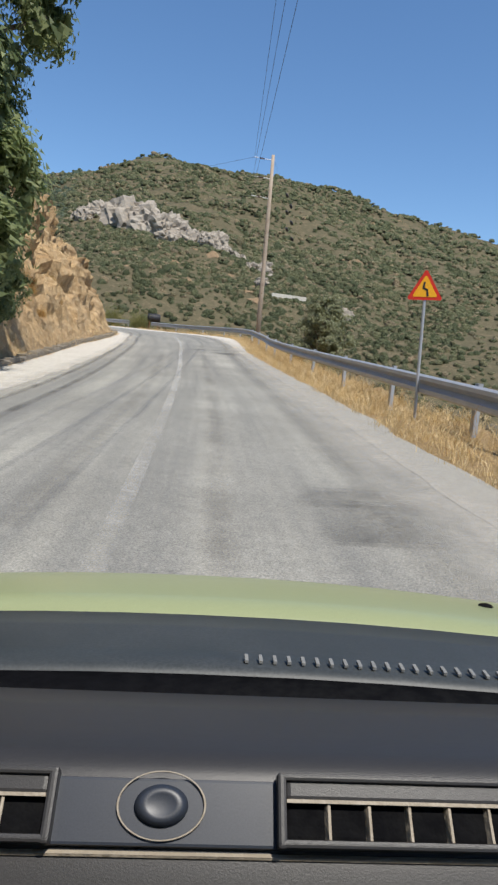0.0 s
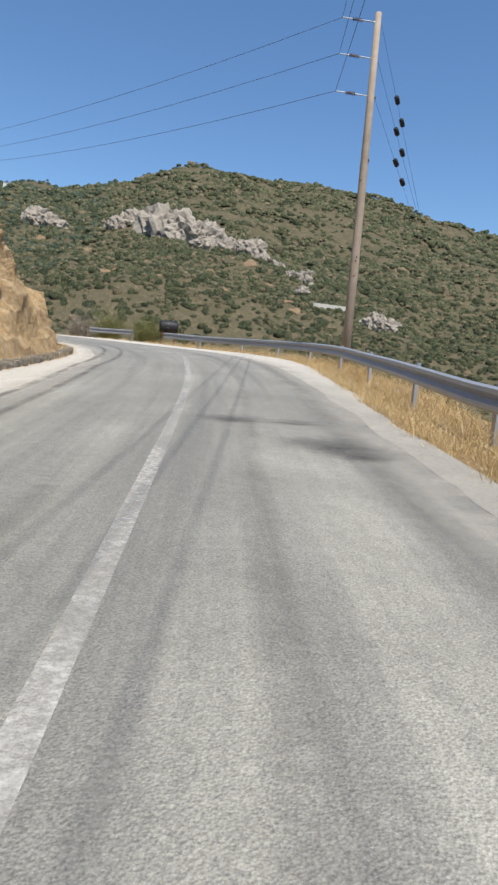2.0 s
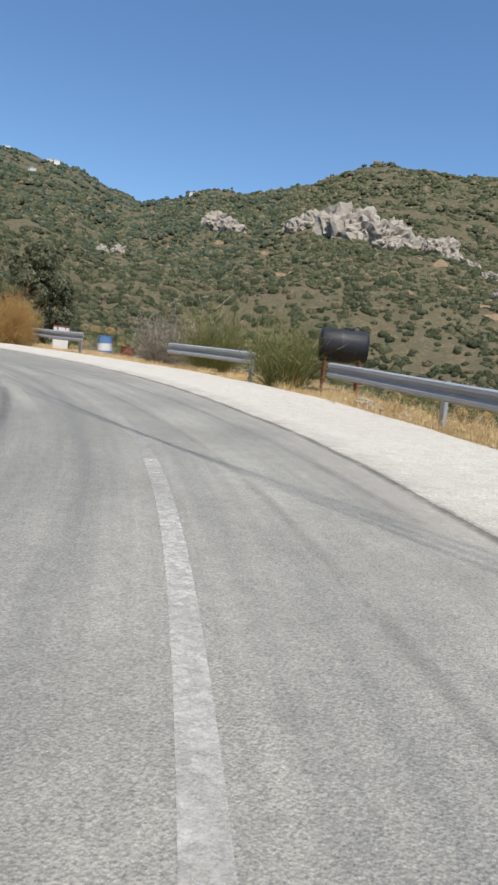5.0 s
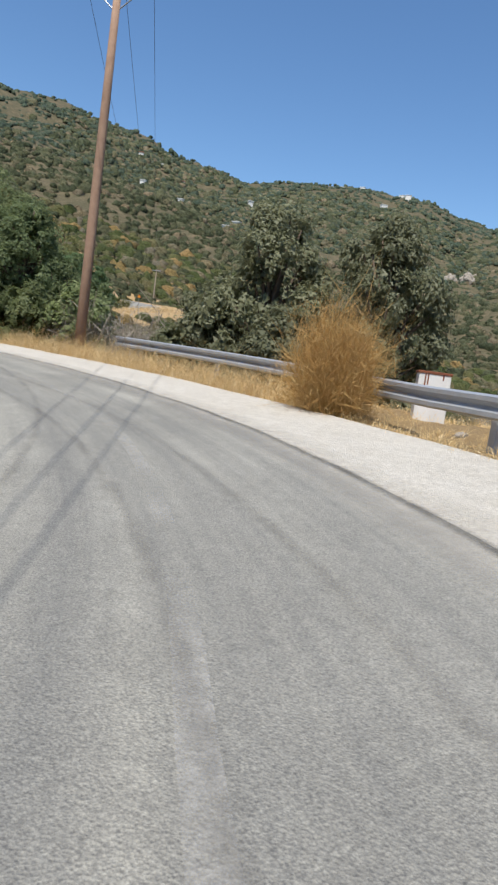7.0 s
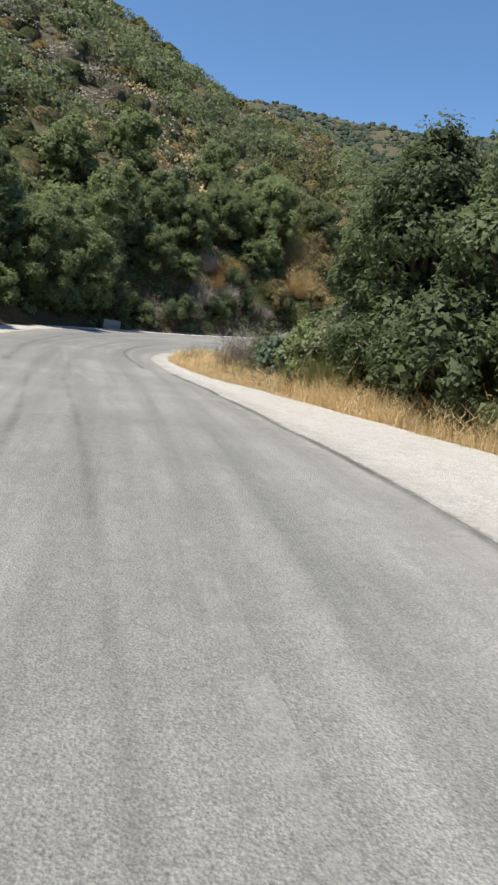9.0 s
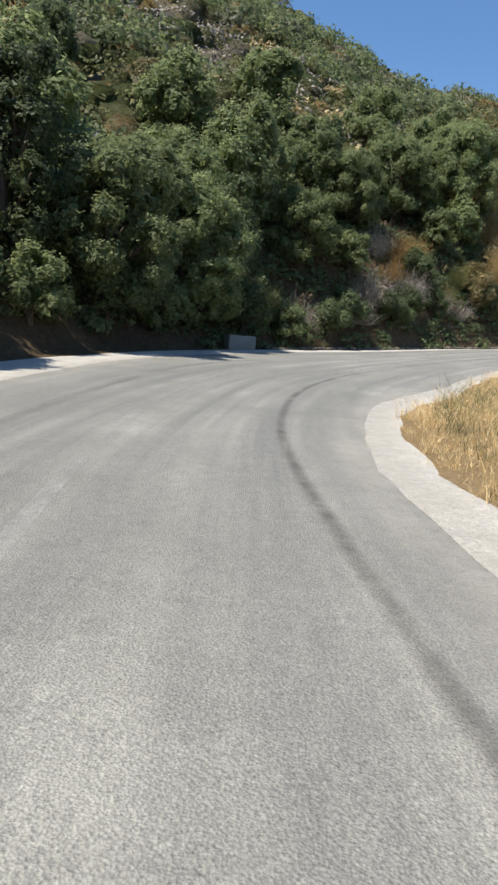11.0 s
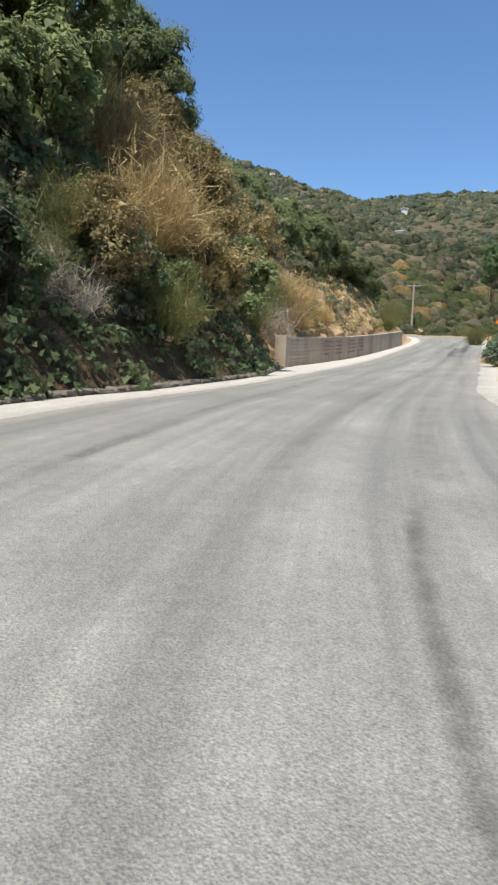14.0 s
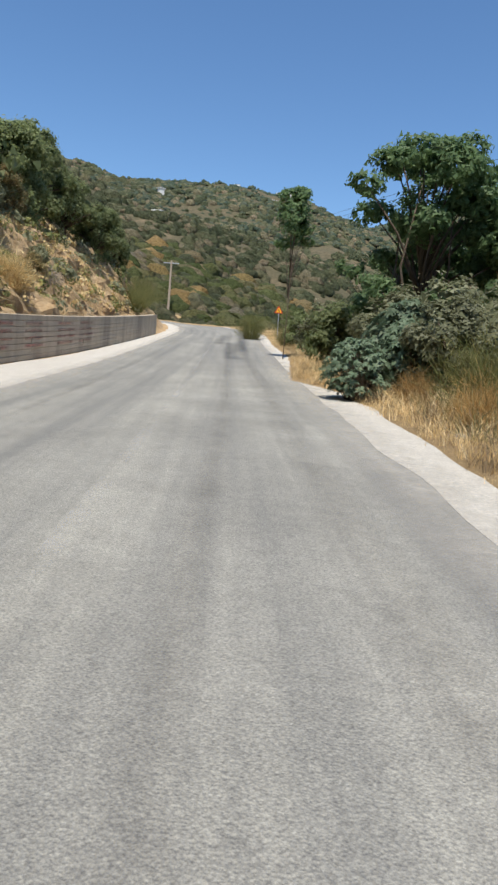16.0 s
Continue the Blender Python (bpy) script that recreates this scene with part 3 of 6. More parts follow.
def drape_verge(X, Y, Z, S, L):
    z, s, l, er, el, _ = terrain(X.ravel(), Y.ravel())
    n = np.array([noise.fractal((a * 0.5, b * 0.5, 1.7), 0.9, 2.1, 4) for a, b in zip(X.ravel(), Y.ravel())])
    d = np.clip(np.maximum(l - er, el - l), 0, 3)
    sink = np.clip(l - er - 7.0, 0, 2) * 0.9
    return (z + 0.10 * n * d - sink).reshape(X.shape)


def drape_cut(X, Y, Z, S, L):
    """The bank's face; rock breaks out of it in dipping beds and blocks."""
    z, s, l, er, el, _ = terrain(X.ravel(), Y.ravel())
    P = np.stack([X.ravel(), Y.ravel(), z], 1)
    rock = np.clip(along(s, [(10, 0.25), (17, 1), (42, 1), (48, 0.3), (146, 0.3), (152, 0.75), (188, 0.75), (200, 0.3)]), 0, 1)
    d = np.clip(el - l - 0.3, 0, 1.2) / 1.2
    out = np.empty(len(P))
    for k, p in enumerate(map(Vector, P)):
        q = Vector((p.x * 0.8 + p.y * 0.55, p.z * 1.5 + p.y * 0.5 - p.x * 0.2, p.x * 0.5 - p.y * 0.3))
        q += 0.35 * noise.noise_vector(p * 0.9)
        out[k] = 0.5 * noise.fractal(p * 0.42, 0.7, 2.2, 7) + 0.34 * noise.cell(q) + 0.22 * noise.cell(q * 2.1) + 0.10 * noise.cell(q * 4.7)
    out *= d * rock
    sink = np.clip(el - l - 9.8, 0, 2) * 1.0
    rx, ry = np.interp(s, step, RIGHT[:, 0]), np.interp(s, step, RIGHT[:, 1])
    new_x, new_y, new_z = P[:, 0] + rx * out * 0.85, P[:, 1] + ry * out * 0.85, z + out * 0.45 - sink
    return new_x.reshape(X.shape), new_y.reshape(X.shape), new_z.reshape(X.shape)


shoulder_right = ribbon("shoulder_right", -12, END, lambda s: tar_r(s) - 0.05, edge_r, M_shoulder, 0.004, 4, "pale crushed-gravel road shoulder, grey on the straight", "road shoulder")
shoulder_left = ribbon("shoulder_left", -12, END, edge_l, lambda s: tar_l(s) + 0.05, M_gravel, 0.004, 4, "pale crushed-gravel shoulder below the bank", "road shoulder")
verge_right = ribbon("verge_right", -12, END, lambda s: edge_r(s) - 0.1, lambda s: edge_r(s) + 9.0, M_verge, 0, 26, "sandy verge under dry yellow grass", "verge", drape=drape_verge)
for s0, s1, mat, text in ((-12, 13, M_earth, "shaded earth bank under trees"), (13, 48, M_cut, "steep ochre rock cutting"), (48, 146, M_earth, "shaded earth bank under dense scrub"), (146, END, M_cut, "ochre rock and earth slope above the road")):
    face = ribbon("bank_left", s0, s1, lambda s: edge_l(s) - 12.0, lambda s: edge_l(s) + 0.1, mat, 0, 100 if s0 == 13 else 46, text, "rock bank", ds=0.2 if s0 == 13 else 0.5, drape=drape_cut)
    if mat is M_cut:
        face.data.polygons.foreach_set("use_smooth", [False] * len(face.data.polygons))
for s0, s1, mat, text in ((-12, 13, M_linefaint, "faint worn white centre line on the asphalt"), (13, 54, M_line, "worn white centre line on the asphalt"), (54, END, M_linegone, "centre line worn away to white flecks")):
    ribbon("centre_line", s0, s1, lambda s: along(s, MID) - 0.065, lambda s: along(s, MID) + 0.065, mat, 0.005, 2, text, "road marking")


# ---- guard rails ----
def guard_rail(s0, s1, line, spacing=4.0, label="galvanised steel guard rail on steel posts"):
    o = at(s0, along(s0, line))
    rail = thing("guard_rail", Matrix.Translation(o), label, "guard rail", "guard rails")
    # W profile: offset towards the road, height
    prof = [(0.0, 0.44), (-0.045, 0.47), (-0.045, 0.53), (0.0, 0.56), (0.035, 0.60), (0.0, 0.64), (-0.045, 0.67), (-0.045, 0.73), (0.0, 0.76)]
    prof = prof + [(a + 0.006, z) for a, z in reversed(prof)]
    ss = np.arange(s0, s1 + 0.01, 0.5)
    sh = Shape()
    n = len(prof)
    for v in ss:
        b = Vector(ground_at(v, along(v, line)))
        side = Vector((np.interp(v, step, RIGHT[:, 0]), np.interp(v, step, RIGHT[:, 1]), 0))
        for a, z in prof:
            sh.v.append(tuple(b + side * a + Vector((0, 0, z)) - o))
    for i in range(len(ss) - 1):
        for k in range(n):
            sh.f.append((i * n + k, (i + 1) * n + k, (i + 1) * n + (k + 1) % n, i * n + (k + 1) % n))
    sh.f += [tuple(range(n)), tuple(range(len(sh.v) - 1, len(sh.v) - 1 - n, -1))]
    made("beam", sh, M_steel, rail)
    for v in np.arange(s0 + 0.3, s1, spacing):
        b = Vector(ground_at(v, along(v, line) + 0.10)) - o
        p = Shape().box(0.014, 0.12, 1.25, Matrix.Translation((0, 0, 0.14)), 0.002)
        p.box(0.06, 0.008, 1.25, Matrix.Translation((0.03, 0.06, 0.14)))
        p.box(0.06, 0.008, 1.25, Matrix.Translation((0.03, -0.06, 0.14)))
        q = made("post", p, M_steel, rail)
        q.matrix_local = Matrix.Translation(b) @ pose(0, 0, 0, random.uniform(-1.5, 1.5), random.uniform(-1.5, 1.5), heading(v))
    return rail


def ground_at(s, l):
    p = at(s, l)
    p.z = land(p.x, p.y)
    return p


def beside_road(x, y):
    """Distance along the road and to its right of a place in the plan."""
    one = beside(np.array([x]), np.array([y]), step <= 205)
    return float(one[0][0]), float(one[1][0])


RAIL1 = [(-12, 3.8), (10, 3.65), (30, 3.35), (38, 3.8), (50, 5.2), (62, 5.7)]
guard_rail(-11, 60.5, RAIL1)
RAIL3 = [beside_road(x, y) for x, y in ((-18.1, 67.9), (-21.3, 69.6), (-25.0, 71.0), (-28.6, 71.8), (-33.0, 72.3))]
guard_rail(63, 66.6, [(60, 5.7), (70, 5.4)])
guard_rail(RAIL3[0][0], RAIL3[-1][0], RAIL3)

# ---- vegetation ----
def leaf_quads(pts, size, droop=0.0, ratio=0.55, gen=None, centre=None):
    """Small leaf faces at the given points, turned at random, or facing mostly outwards and up from a centre."""
    gen = gen or rng
    n = len(pts)
    a = gen.normal(size=(n, 3))
    a[:, 2] -= droop
    other = gen.normal(size=(n, 3))
    if centre is not None:
        out = pts - centre
        out /= np.linalg.norm(out, axis=1)[:, None] + 1e-6
        other = out * 1.0 + np.array((0, 0, 0.25)) + gen.normal(0, 0.38, (n, 3))
        a = np.cross(other, a)
    a /= np.linalg.norm(a, axis=1)[:, None]
    b = np.cross(a, other)
    b /= np.linalg.norm(b, axis=1)[:, None]
    sz = (size * gen.uniform(0.6, 1.3, n))[:, None]
    a, b = a * sz, b * sz * ratio
    v = np.stack([pts - a * 0.7 - b, pts - a * 0.7 + b, pts + a * 1.2], 1).reshape(-1, 3)
    return v, np.arange(3 * n).reshape(-1, 3)


def crown_points(blobs, n, gen, shell=0.62):
    """Points in a set of ellipsoid clumps (x, y, z, rx, rz), thicker towards their outsides, broken up by noise, and the clump's centre for each."""
    w = np.array([b[3] ** 2 * b[4] for b in blobs]) ** 0.7
    out, mid = [], []
    for b, k in zip(blobs, (n * 1.8 * w / w.sum()).astype(int)):
        d = gen.normal(size=(k, 3))
        d /= np.linalg.norm(d, axis=1)[:, None]
        r = shell + (1 - shell) * gen.uniform(0, 1, k) ** 0.55
        r *= 1 + 0.13 * gen.normal(size=k)
        p = d * r[:, None] * np.array((b[3], b[3], b[4])) + np.array(b[:3])
        keep = np.array([noise.noise(Vector(q) * 2.0) + 0.5 * noise.noise(Vector(q) * 5.0) for q in p]) > -0.06
        out.append(p[keep])
        mid.append(np.repeat(np.array([b[:3]]) - np.array([[0, 0, b[4] * 0.25]]), keep.sum(), 0))
    return np.concatenate(out), np.concatenate(mid)


def make_tree(name, seed, h, w, mat, leaves, size, trunk_h, label, category="tree", nblobs=14, droop=0.3, lean=0.0, bark=None, stems=1, lump=(0.13, 0.24), dense=110, flat=(0.7, 1.1), limb=1.0, core=0.30):
    """A tree or tall shrub, standing at the origin: trunk with limbs, crown of small leaves."""
    gen = np.random.default_rng(seed)
    t = thing(name, Matrix(), label, category)
    blobs = [(0, 0, trunk_h + (h - trunk_h) * 0.55, w * core, (h - trunk_h) * 1.2 * core)]
    for i in range(nblobs):
        a = gen.uniform(0, math.tau)
        zz = gen.uniform(0.0, 1.0) ** 0.8
        rad = w * 0.5 * math.sin(math.pi * (0.22 + 0.68 * zz)) * gen.uniform(0.45, 0.85)
        rb = w * gen.uniform(*lump)
        blobs.append((rad * math.cos(a) + lean * zz, rad * math.sin(a), trunk_h + (h - trunk_h) * (0.08 + 0.82 * zz), rb, rb * gen.uniform(*flat)))
    sh = Shape()
    for k in range(stems):
        a = gen.uniform(0, math.tau)
        off = Vector((math.cos(a), math.sin(a), 0)) * (0.12 * w if stems > 1 else 0)
        top = trunk_h + (h - trunk_h) * 0.62
        r0 = (0.035 if w > 0.5 * h else 0.014) * h / (1 if stems == 1 else 1.6)
        pts = [off * 0.3 + Vector((0, 0, -0.5)), off * 0.5 + Vector((gen.normal() * 0.05, gen.normal() * 0.05, top * 0.3)), off + Vector((gen.normal() * 0.12, gen.normal() * 0.12, top * 0.65)), off * 1.4 + Vector((gen.normal() * 0.2, gen.normal() * 0.2, top))]
        sh.tube(pts, [r0 * limb, r0 * 0.75 * limb, r0 * 0.5 * limb, r0 * 0.2 * limb], 7)
    for b in blobs[1:]:
        z0 = max(0.3, min(b[2] * 0.55, h * 0.55))
        mid = Vector((b[0] * 0.45, b[1] * 0.45, (z0 + b[2]) * 0.52))
        sh.tube([(0, 0, z0), mid, (b[0], b[1], b[2])], [0.016 * h * limb, 0.01 * h * limb, 0.004 * h * limb], 5)
    made("trunk", sh, bark or M_bark, t, smooth=True)
    p, mid = crown_points(blobs, leaves, gen)
    v, q = leaf_quads(p, size, droop, 0.55, gen, mid)
    # leafy mass inside each clump
    fill, fmid = crown_points([(*b[:3], b[3] * 0.72, b[4] * 0.72) for b in blobs], len(blobs) * dense, gen, 0.8)
    v2, q2 = leaf_quads(fill, max(size * 1.3, w * 0.5 * (lump[0] + lump[1]) * 0.2), 0.0, 0.8, gen, fmid)
    raw("crown", np.concatenate([v, v2]), np.concatenate([q, q2 + len(v)]), mat, t)
    return t


def make_twig_bush(name, seed, h, w, mat, n, label, category="bush", spread=0.9, thick=0.0042, wild=0.5):
    """A bush of fine upright stems (broom, dry scrub)."""
    gen = np.random.default_rng(seed)
    t = thing(name, Matrix(), label, category)
    v, f = [], []
    a = gen.uniform(0, math.tau, n)
    tilt = np.abs(gen.normal(0, 0.5, n)) * spread
    ln = h * gen.uniform(0.45, 1.05, n) * (1 - 0.25 * tilt)
    base = np.stack([np.cos(a), np.sin(a), np.zeros(n)], 1) * (w * 0.22 * gen.uniform(0, 1, n) ** 0.5)[:, None]
    d = np.stack([np.cos(a) * np.sin(tilt), np.sin(a) * np.sin(tilt), np.cos(tilt)], 1)
    mid = base + d * (ln * 0.5)[:, None] + gen.normal(0, 0.06 * h, (n, 3))
    tip = base + d * ln[:, None] + gen.normal(0, 0.12 * h, (n, 3))
    tip[:, 2] = np.maximum(tip[:, 2], 0.05)
    side = np.cross(d, gen.normal(size=(n, 3)))
    side /= np.linalg.norm(side, axis=1)[:, None]
    side *= thick
    V = np.stack([base - side, base + side, mid + side * 0.9, mid - side * 0.9, tip], 1).reshape(-1, 3)
    i = np.arange(n)[:, None] * 5
    Q = np.concatenate([i + np.array([[0, 1, 2]]), i + np.array([[0, 2, 3]]), i + np.array([[3, 2, 4]])])
    # side sprays
    k = n * 5
    j = gen.integers(0, n, k)
    u = gen.uniform(0.35, 1.0, k)[:, None]
    s0 = np.where(u < 0.5, base[j] + (mid[j] - base[j]) * u * 2, mid[j] + (tip[j] - mid[j]) * (u * 2 - 1))
    s1 = s0 + (d[j] * 0.7 + gen.normal(0, wild, (k, 3))) * (h * gen.uniform(0.06, 0.2, k))[:, None]
    sd = gen.normal(size=(k, 3)) * thick * 0.8
    V2 = np.stack([s0 - sd, s0 + sd, s1], 1).reshape(-1, 3)
    Q2 = np.arange(3 * k).reshape(-1, 3) + len(V)
    raw("foliage", np.concatenate([V, V2]), np.concatenate([Q, Q2]), mat, t)
    return t


def put(proto, s, l, scale=1.0, dz=0.0, turn=None, label="", group="", stretch=1.0):
    p = ground_at(s, l)
    return put_xy(proto, p.x, p.y, scale, dz, turn, label, group, stretch)


def put_xy(proto, x, y, scale=1.0, dz=0.0, turn=None, label="", group="", stretch=1.0):
    turn = random.uniform(0, 360) if turn is None else turn
    ob = copy_thing(proto, Matrix.Translation((x, y, land(x, y) + dz)) @ pose(0, 0, 0, 0, 0, turn) @ Matrix.Diagonal((scale, scale, scale * stretch, 1)))
    return tagged(ob, label, group=group)


oaks = [make_tree("oak_tree", 11 + k, 5.0, 4.6, L_oak, 12000, 0.075, 0.2, "evergreen oak with dense small green leaves on the bank", nblobs=34, lump=(0.10, 0.17)) for k in range(3)]
darks = [make_tree("dark_tree", 31 + k, 6.0, 3.6, L_dark, 17000, 0.058, 0.3, "tall dark green tree beside the road", nblobs=38, stems=2, lump=(0.10, 0.18), dense=70) for k in range(2)]
olives = [make_tree("olive_tree", 41 + k, 4.6, 3.4, L_olive, 19000, 0.05, 0.3, "grey-green olive tree below the road", nblobs=40, stems=2, lump=(0.09, 0.16), dense=60) for k in range(2)]
shrubs = [make_tree("shrub", 51 + k, 1.9, 2.2, m, 3300, 0.055, 0.05, "low green shrub on the slope", "shrub", 14, stems=3) for k, m in enumerate((L_oak, L_olive, L_dark))]
brooms = [make_twig_bush("broom_bush", 61 + k, 1.6, 1.8, L_broom, 620, "green broom bush with fine upright stems", spread=1.05, wild=0.7) for k in range(2)]
drys = [make_twig_bush("dry_bush", 71 + k, 1.7, 1.7, L_dry, 620, "dead orange-brown bush of fine dry twigs", spread=1.25, wild=1.0) for k in range(2)]
golds = [make_twig_bush("dry_broom_bush", 91 + k, 1.7, 1.9, L_gold, 1000, "broom bush dried to golden tan", spread=1.1, wild=0.8, thick=0.006) for k in range(2)]
tans = [make_tree("dry_shrub", 95 + k, 2.0, 2.2, L_tan, 10000, 0.029, 0.05, "dried golden-tan shrub on the slope", "shrub", 22, stems=3, lump=(0.10, 0.19), dense=40) for k in range(2)]
greys = [make_twig_bush("bare_bush", 81 + k, 1.5, 1.7, L_twig, 300, "leafless grey bush of bare branches", spread=1.35, thick=0.0055, wild=1.0) for k in range(2)]


def castor_bush(name, seed, h, w, n, label):
    """A bush of large lobed leaves on stalks."""
    gen = np.random.default_rng(seed)
    t = thing(name, Matrix(), label, "bush")
    sh, V, Q = Shape(), [], []
    for i in range(n):
        a, zz = gen.uniform(0, math.tau), gen.uniform(0.05, 1) ** 0.8
        r = w * 0.5 * math.sqrt(gen.uniform(0.1, 1)) * math.sin(math.pi * (0.25 + 0.6 * zz))
        c = np.array((r * math.cos(a), r * math.sin(a), h * zz))
        if i % 7 == 0:
            sh.tube([(c[0] * 0.2, c[1] * 0.2, -0.1), (c[0] * 0.6, c[1] * 0.6, c[2] * 0.6), tuple(c)], [0.015, 0.012, 0.006], 5)
        nrm = Vector((c[0] * 0.7 + gen.normal() * 0.3, c[1] * 0.7 + gen.normal() * 0.3, 0.6 + gen.normal() * 0.2)).normalized()
        x = nrm.orthogonal().normalized()
        y = nrm.cross(x)
        s = gen.uniform(0.09, 0.19)
        spin = gen.uniform(0, math.tau)
        for k in range(6):
            b = spin + k * 0.9
            tip = x * math.cos(b) * s + y * math.sin(b) * s - nrm * s * 0.25
            l1 = x * math.cos(b - 0.4) * s * 0.5 + y * math.sin(b - 0.4) * s * 0.5
            l2 = x * math.cos(b + 0.4) * s * 0.5 + y * math.sin(b + 0.4) * s * 0.5
            o = len(V)
            V += [c, c + np.array(l1), c + np.array(tip), c + np.array(l2)]
            Q.append((o, o + 1, o + 2, o + 3))
    made("stalk", sh, M_bark, t)
    raw("foliage", np.array(V), np.array(Q), L_castor, t)
    return t


feather_a = make_tree("tree_of_heaven", 5, 7.4, 5.8, L_feather, 19000, 0.085, 1.6, "leafy tree with feathery green compound leaves", nblobs=38, lump=(0.07, 0.115), stems=3, dense=14, flat=(0.45, 0.75), limb=0.4, core=0.14)
feather_b = make_tree("tree_of_heaven", 6, 8.4, 2.7, L_feather, 4200, 0.085, 5.2, "slender tree with a small feathery crown", nblobs=9, lump=(0.13, 0.2), dense=14, flat=(0.45, 0.65), limb=0.22)
oak_near = make_tree("oak_tree", 14, 5.0, 4.6, L_oak, 34000, 0.05, 0.2, "evergreen oak overhanging the road from the bank", nblobs=52, lump=(0.085, 0.15))
dry_big = make_twig_bush("dry_bush", 73, 2.0, 2.3, L_dry, 3400, "dead orange-brown bush of fine dry twigs", spread=1.0, wild=1.0)
castor = castor_bush("castor_bush", 8, 1.7, 2.0, 620, "blue-green bush with large lobed leaves at the roadside")


# trees and bushes below the road, by distance along it and to its right
put(olives[0], 28.6, 5.4, 0.8, -0.5, stretch=1.1, label="small olive tree behind the guard rail")
put(shrubs[1], 24.5, 5.4, 0.7, -0.5)
put(greys[0], 22.0, 5.2, 0.7, -0.3)
put(shrubs[1], 33.0, 6.2, 0.8, -0.8)
put(brooms[0], 66.3, 7.0, 1.35, 0.0, label="yellow-green broom bush behind the guard rail")
put(greys[1], 67.2, 7.8, 1.35, 0.0, label="bleached bare branches behind a broom bush")
put(brooms[1], 62.0, 5.7, 1.15, 0.0, label="green broom bush hiding the rail's end")
put_xy(dry_big, -21.7, 68.9, 0.64, -0.05, label="large dead orange-brown bush beside the guard rail", stretch=1.4)
put_xy(olives[0], -25.4, 75.4, 1.12, -0.3, stretch=1.35, label="upright grey-green olive tree behind the guard rail")
put_xy(olives[1], -29.0, 74.8, 1.3, -0.3, stretch=1.2)
put_xy(olives[0], -31.4, 75.2, 1.15, -0.4, turn=200)
put_xy(olives[1], -28.4, 78.2, 1.1, -0.4, turn=120)
put_xy(olives[0], -33.4, 76.4, 1.0, -0.4, turn=20)
put_xy(olives[1], -27.4, 74.0, 0.75, -0.3, turn=260)
put_xy(shrubs[1], -26.9, 73.2, 1.2, -0.2)
put_xy(shrubs[1], -30.0, 73.4, 1.4, -0.2)
put_xy(shrubs[1], -24.3, 72.9, 1.0, -0.2)
put_xy(shrubs[1], -33.2, 77.5, 1.6, -0.5)
put_xy(shrubs[0], -26.8, 79.0, 1.6, -1.0)
put_xy(olives[1], -35.0, 79.5, 0.95, -1.0, turn=40)
put_xy(shrubs[1], -30.8, 73.0, 0.9, -0.1)
put_xy(greys[1], -33.0, 73.4, 1.6, 0.0, label="large tangle of bare twigs beside the pole")
put_xy(greys[0], -35.5, 72.6, 1.3, 0.0, label="tangle of bare twigs round the pole's foot")
put_xy(greys[1], -32.6, 72.8, 1.1, 0.0)
put_xy(darks[0], -39.0, 72.0, 0.95, -0.3)
put_xy(darks[1], -42.0, 71.7, 1.0, -0.3, turn=200)
put_xy(darks[0], -43.5, 71.7, 0.95, -0.3, turn=100)
put_xy(darks[1], -45.2, 72.2, 0.85, -0.3, turn=330)
put_xy(darks[1], -47.6, 73.6, 0.85, -0.3, turn=10)
put_xy(darks[0], -49.8, 74.6, 0.8, -0.4, turn=60)
put_xy(darks[1], -42.4, 75.6, 0.95, -0.5, turn=90, stretch=1.12)
put_xy(darks[0], -46.4, 75.9, 1.0, -0.5, turn=310, stretch=1.35, label="tall dark green tree with a pointed crown")
put_xy(shrubs[2], -38.6, 70.9, 1.1)
put_xy(shrubs[0], -37.2, 71.6, 1.2, -0.1)
put_xy(shrubs[2], -41.4, 71.6, 1.25)
put_xy(shrubs[0], -36.4, 73.0, 1.5, -0.2)
put_xy(shrubs[2], -44.2, 72.0, 1.3)
put_xy(darks[1], -41.6, 73.0, 0.98, -0.3)
put_xy(darks[0], -44.4, 73.6, 0.9, -0.4, turn=140)
put_xy(darks[1], -38.2, 74.6, 0.8, -0.5, turn=75)
put_xy(darks[0], -47.5, 75.5, 0.8, -0.5, turn=250)
put_xy(shrubs[2], -40.2, 70.8, 0.8)
put_xy(shrubs[0], -42.6, 71.2, 0.75)
put_xy(brooms[0], -43.8, 70.4, 0.6)
put_xy(shrubs[0], -45.6, 70.7, 0.85)
put_xy(castor, -48.2, 70.3, 0.5, stretch=1.3)
put_xy(castor, -50.2, 70.4, 0.48, turn=90, stretch=1.3)
put_xy(greys[0], -50.2, 69.9, 1.0, label="pale dead branches leaning over the verge")
put_xy(brooms[0], -49.3, 70.5, 0.75)
put_xy(shrubs[1], -48.8, 71.0, 0.8)
put_xy(castor, -47.0, 71.3, 0.95, turn=200)
put_xy(shrubs[0], -49.5, 72.3, 1.3)
put_xy(castor, -52.0, 71.6, 0.9, turn=10)
put_xy(shrubs[1], -51.2, 73.2, 1.6)
put_xy(drys[0], -53.2, 73.4, 1.0)
put_xy(shrubs[0], -47.2, 73.0, 1.7)
put_xy(drys[1], -54.8, 73.8, 0.8)
put_xy(shrubs[1], -45.0, 71.8, 1.3)
put_xy(greys[1], -48.9, 70.7, 0.9)
put_xy(drys[1], -50.9, 69.6, 0.3)
put_xy(shrubs[1], -52.8, 72.4, 1.1)
put_xy(greys[0], -50.6, 70.0, 0.8, label="pale broken branches among roadside plants")
put_xy(shrubs[0], -56.5, 74.2, 1.2)
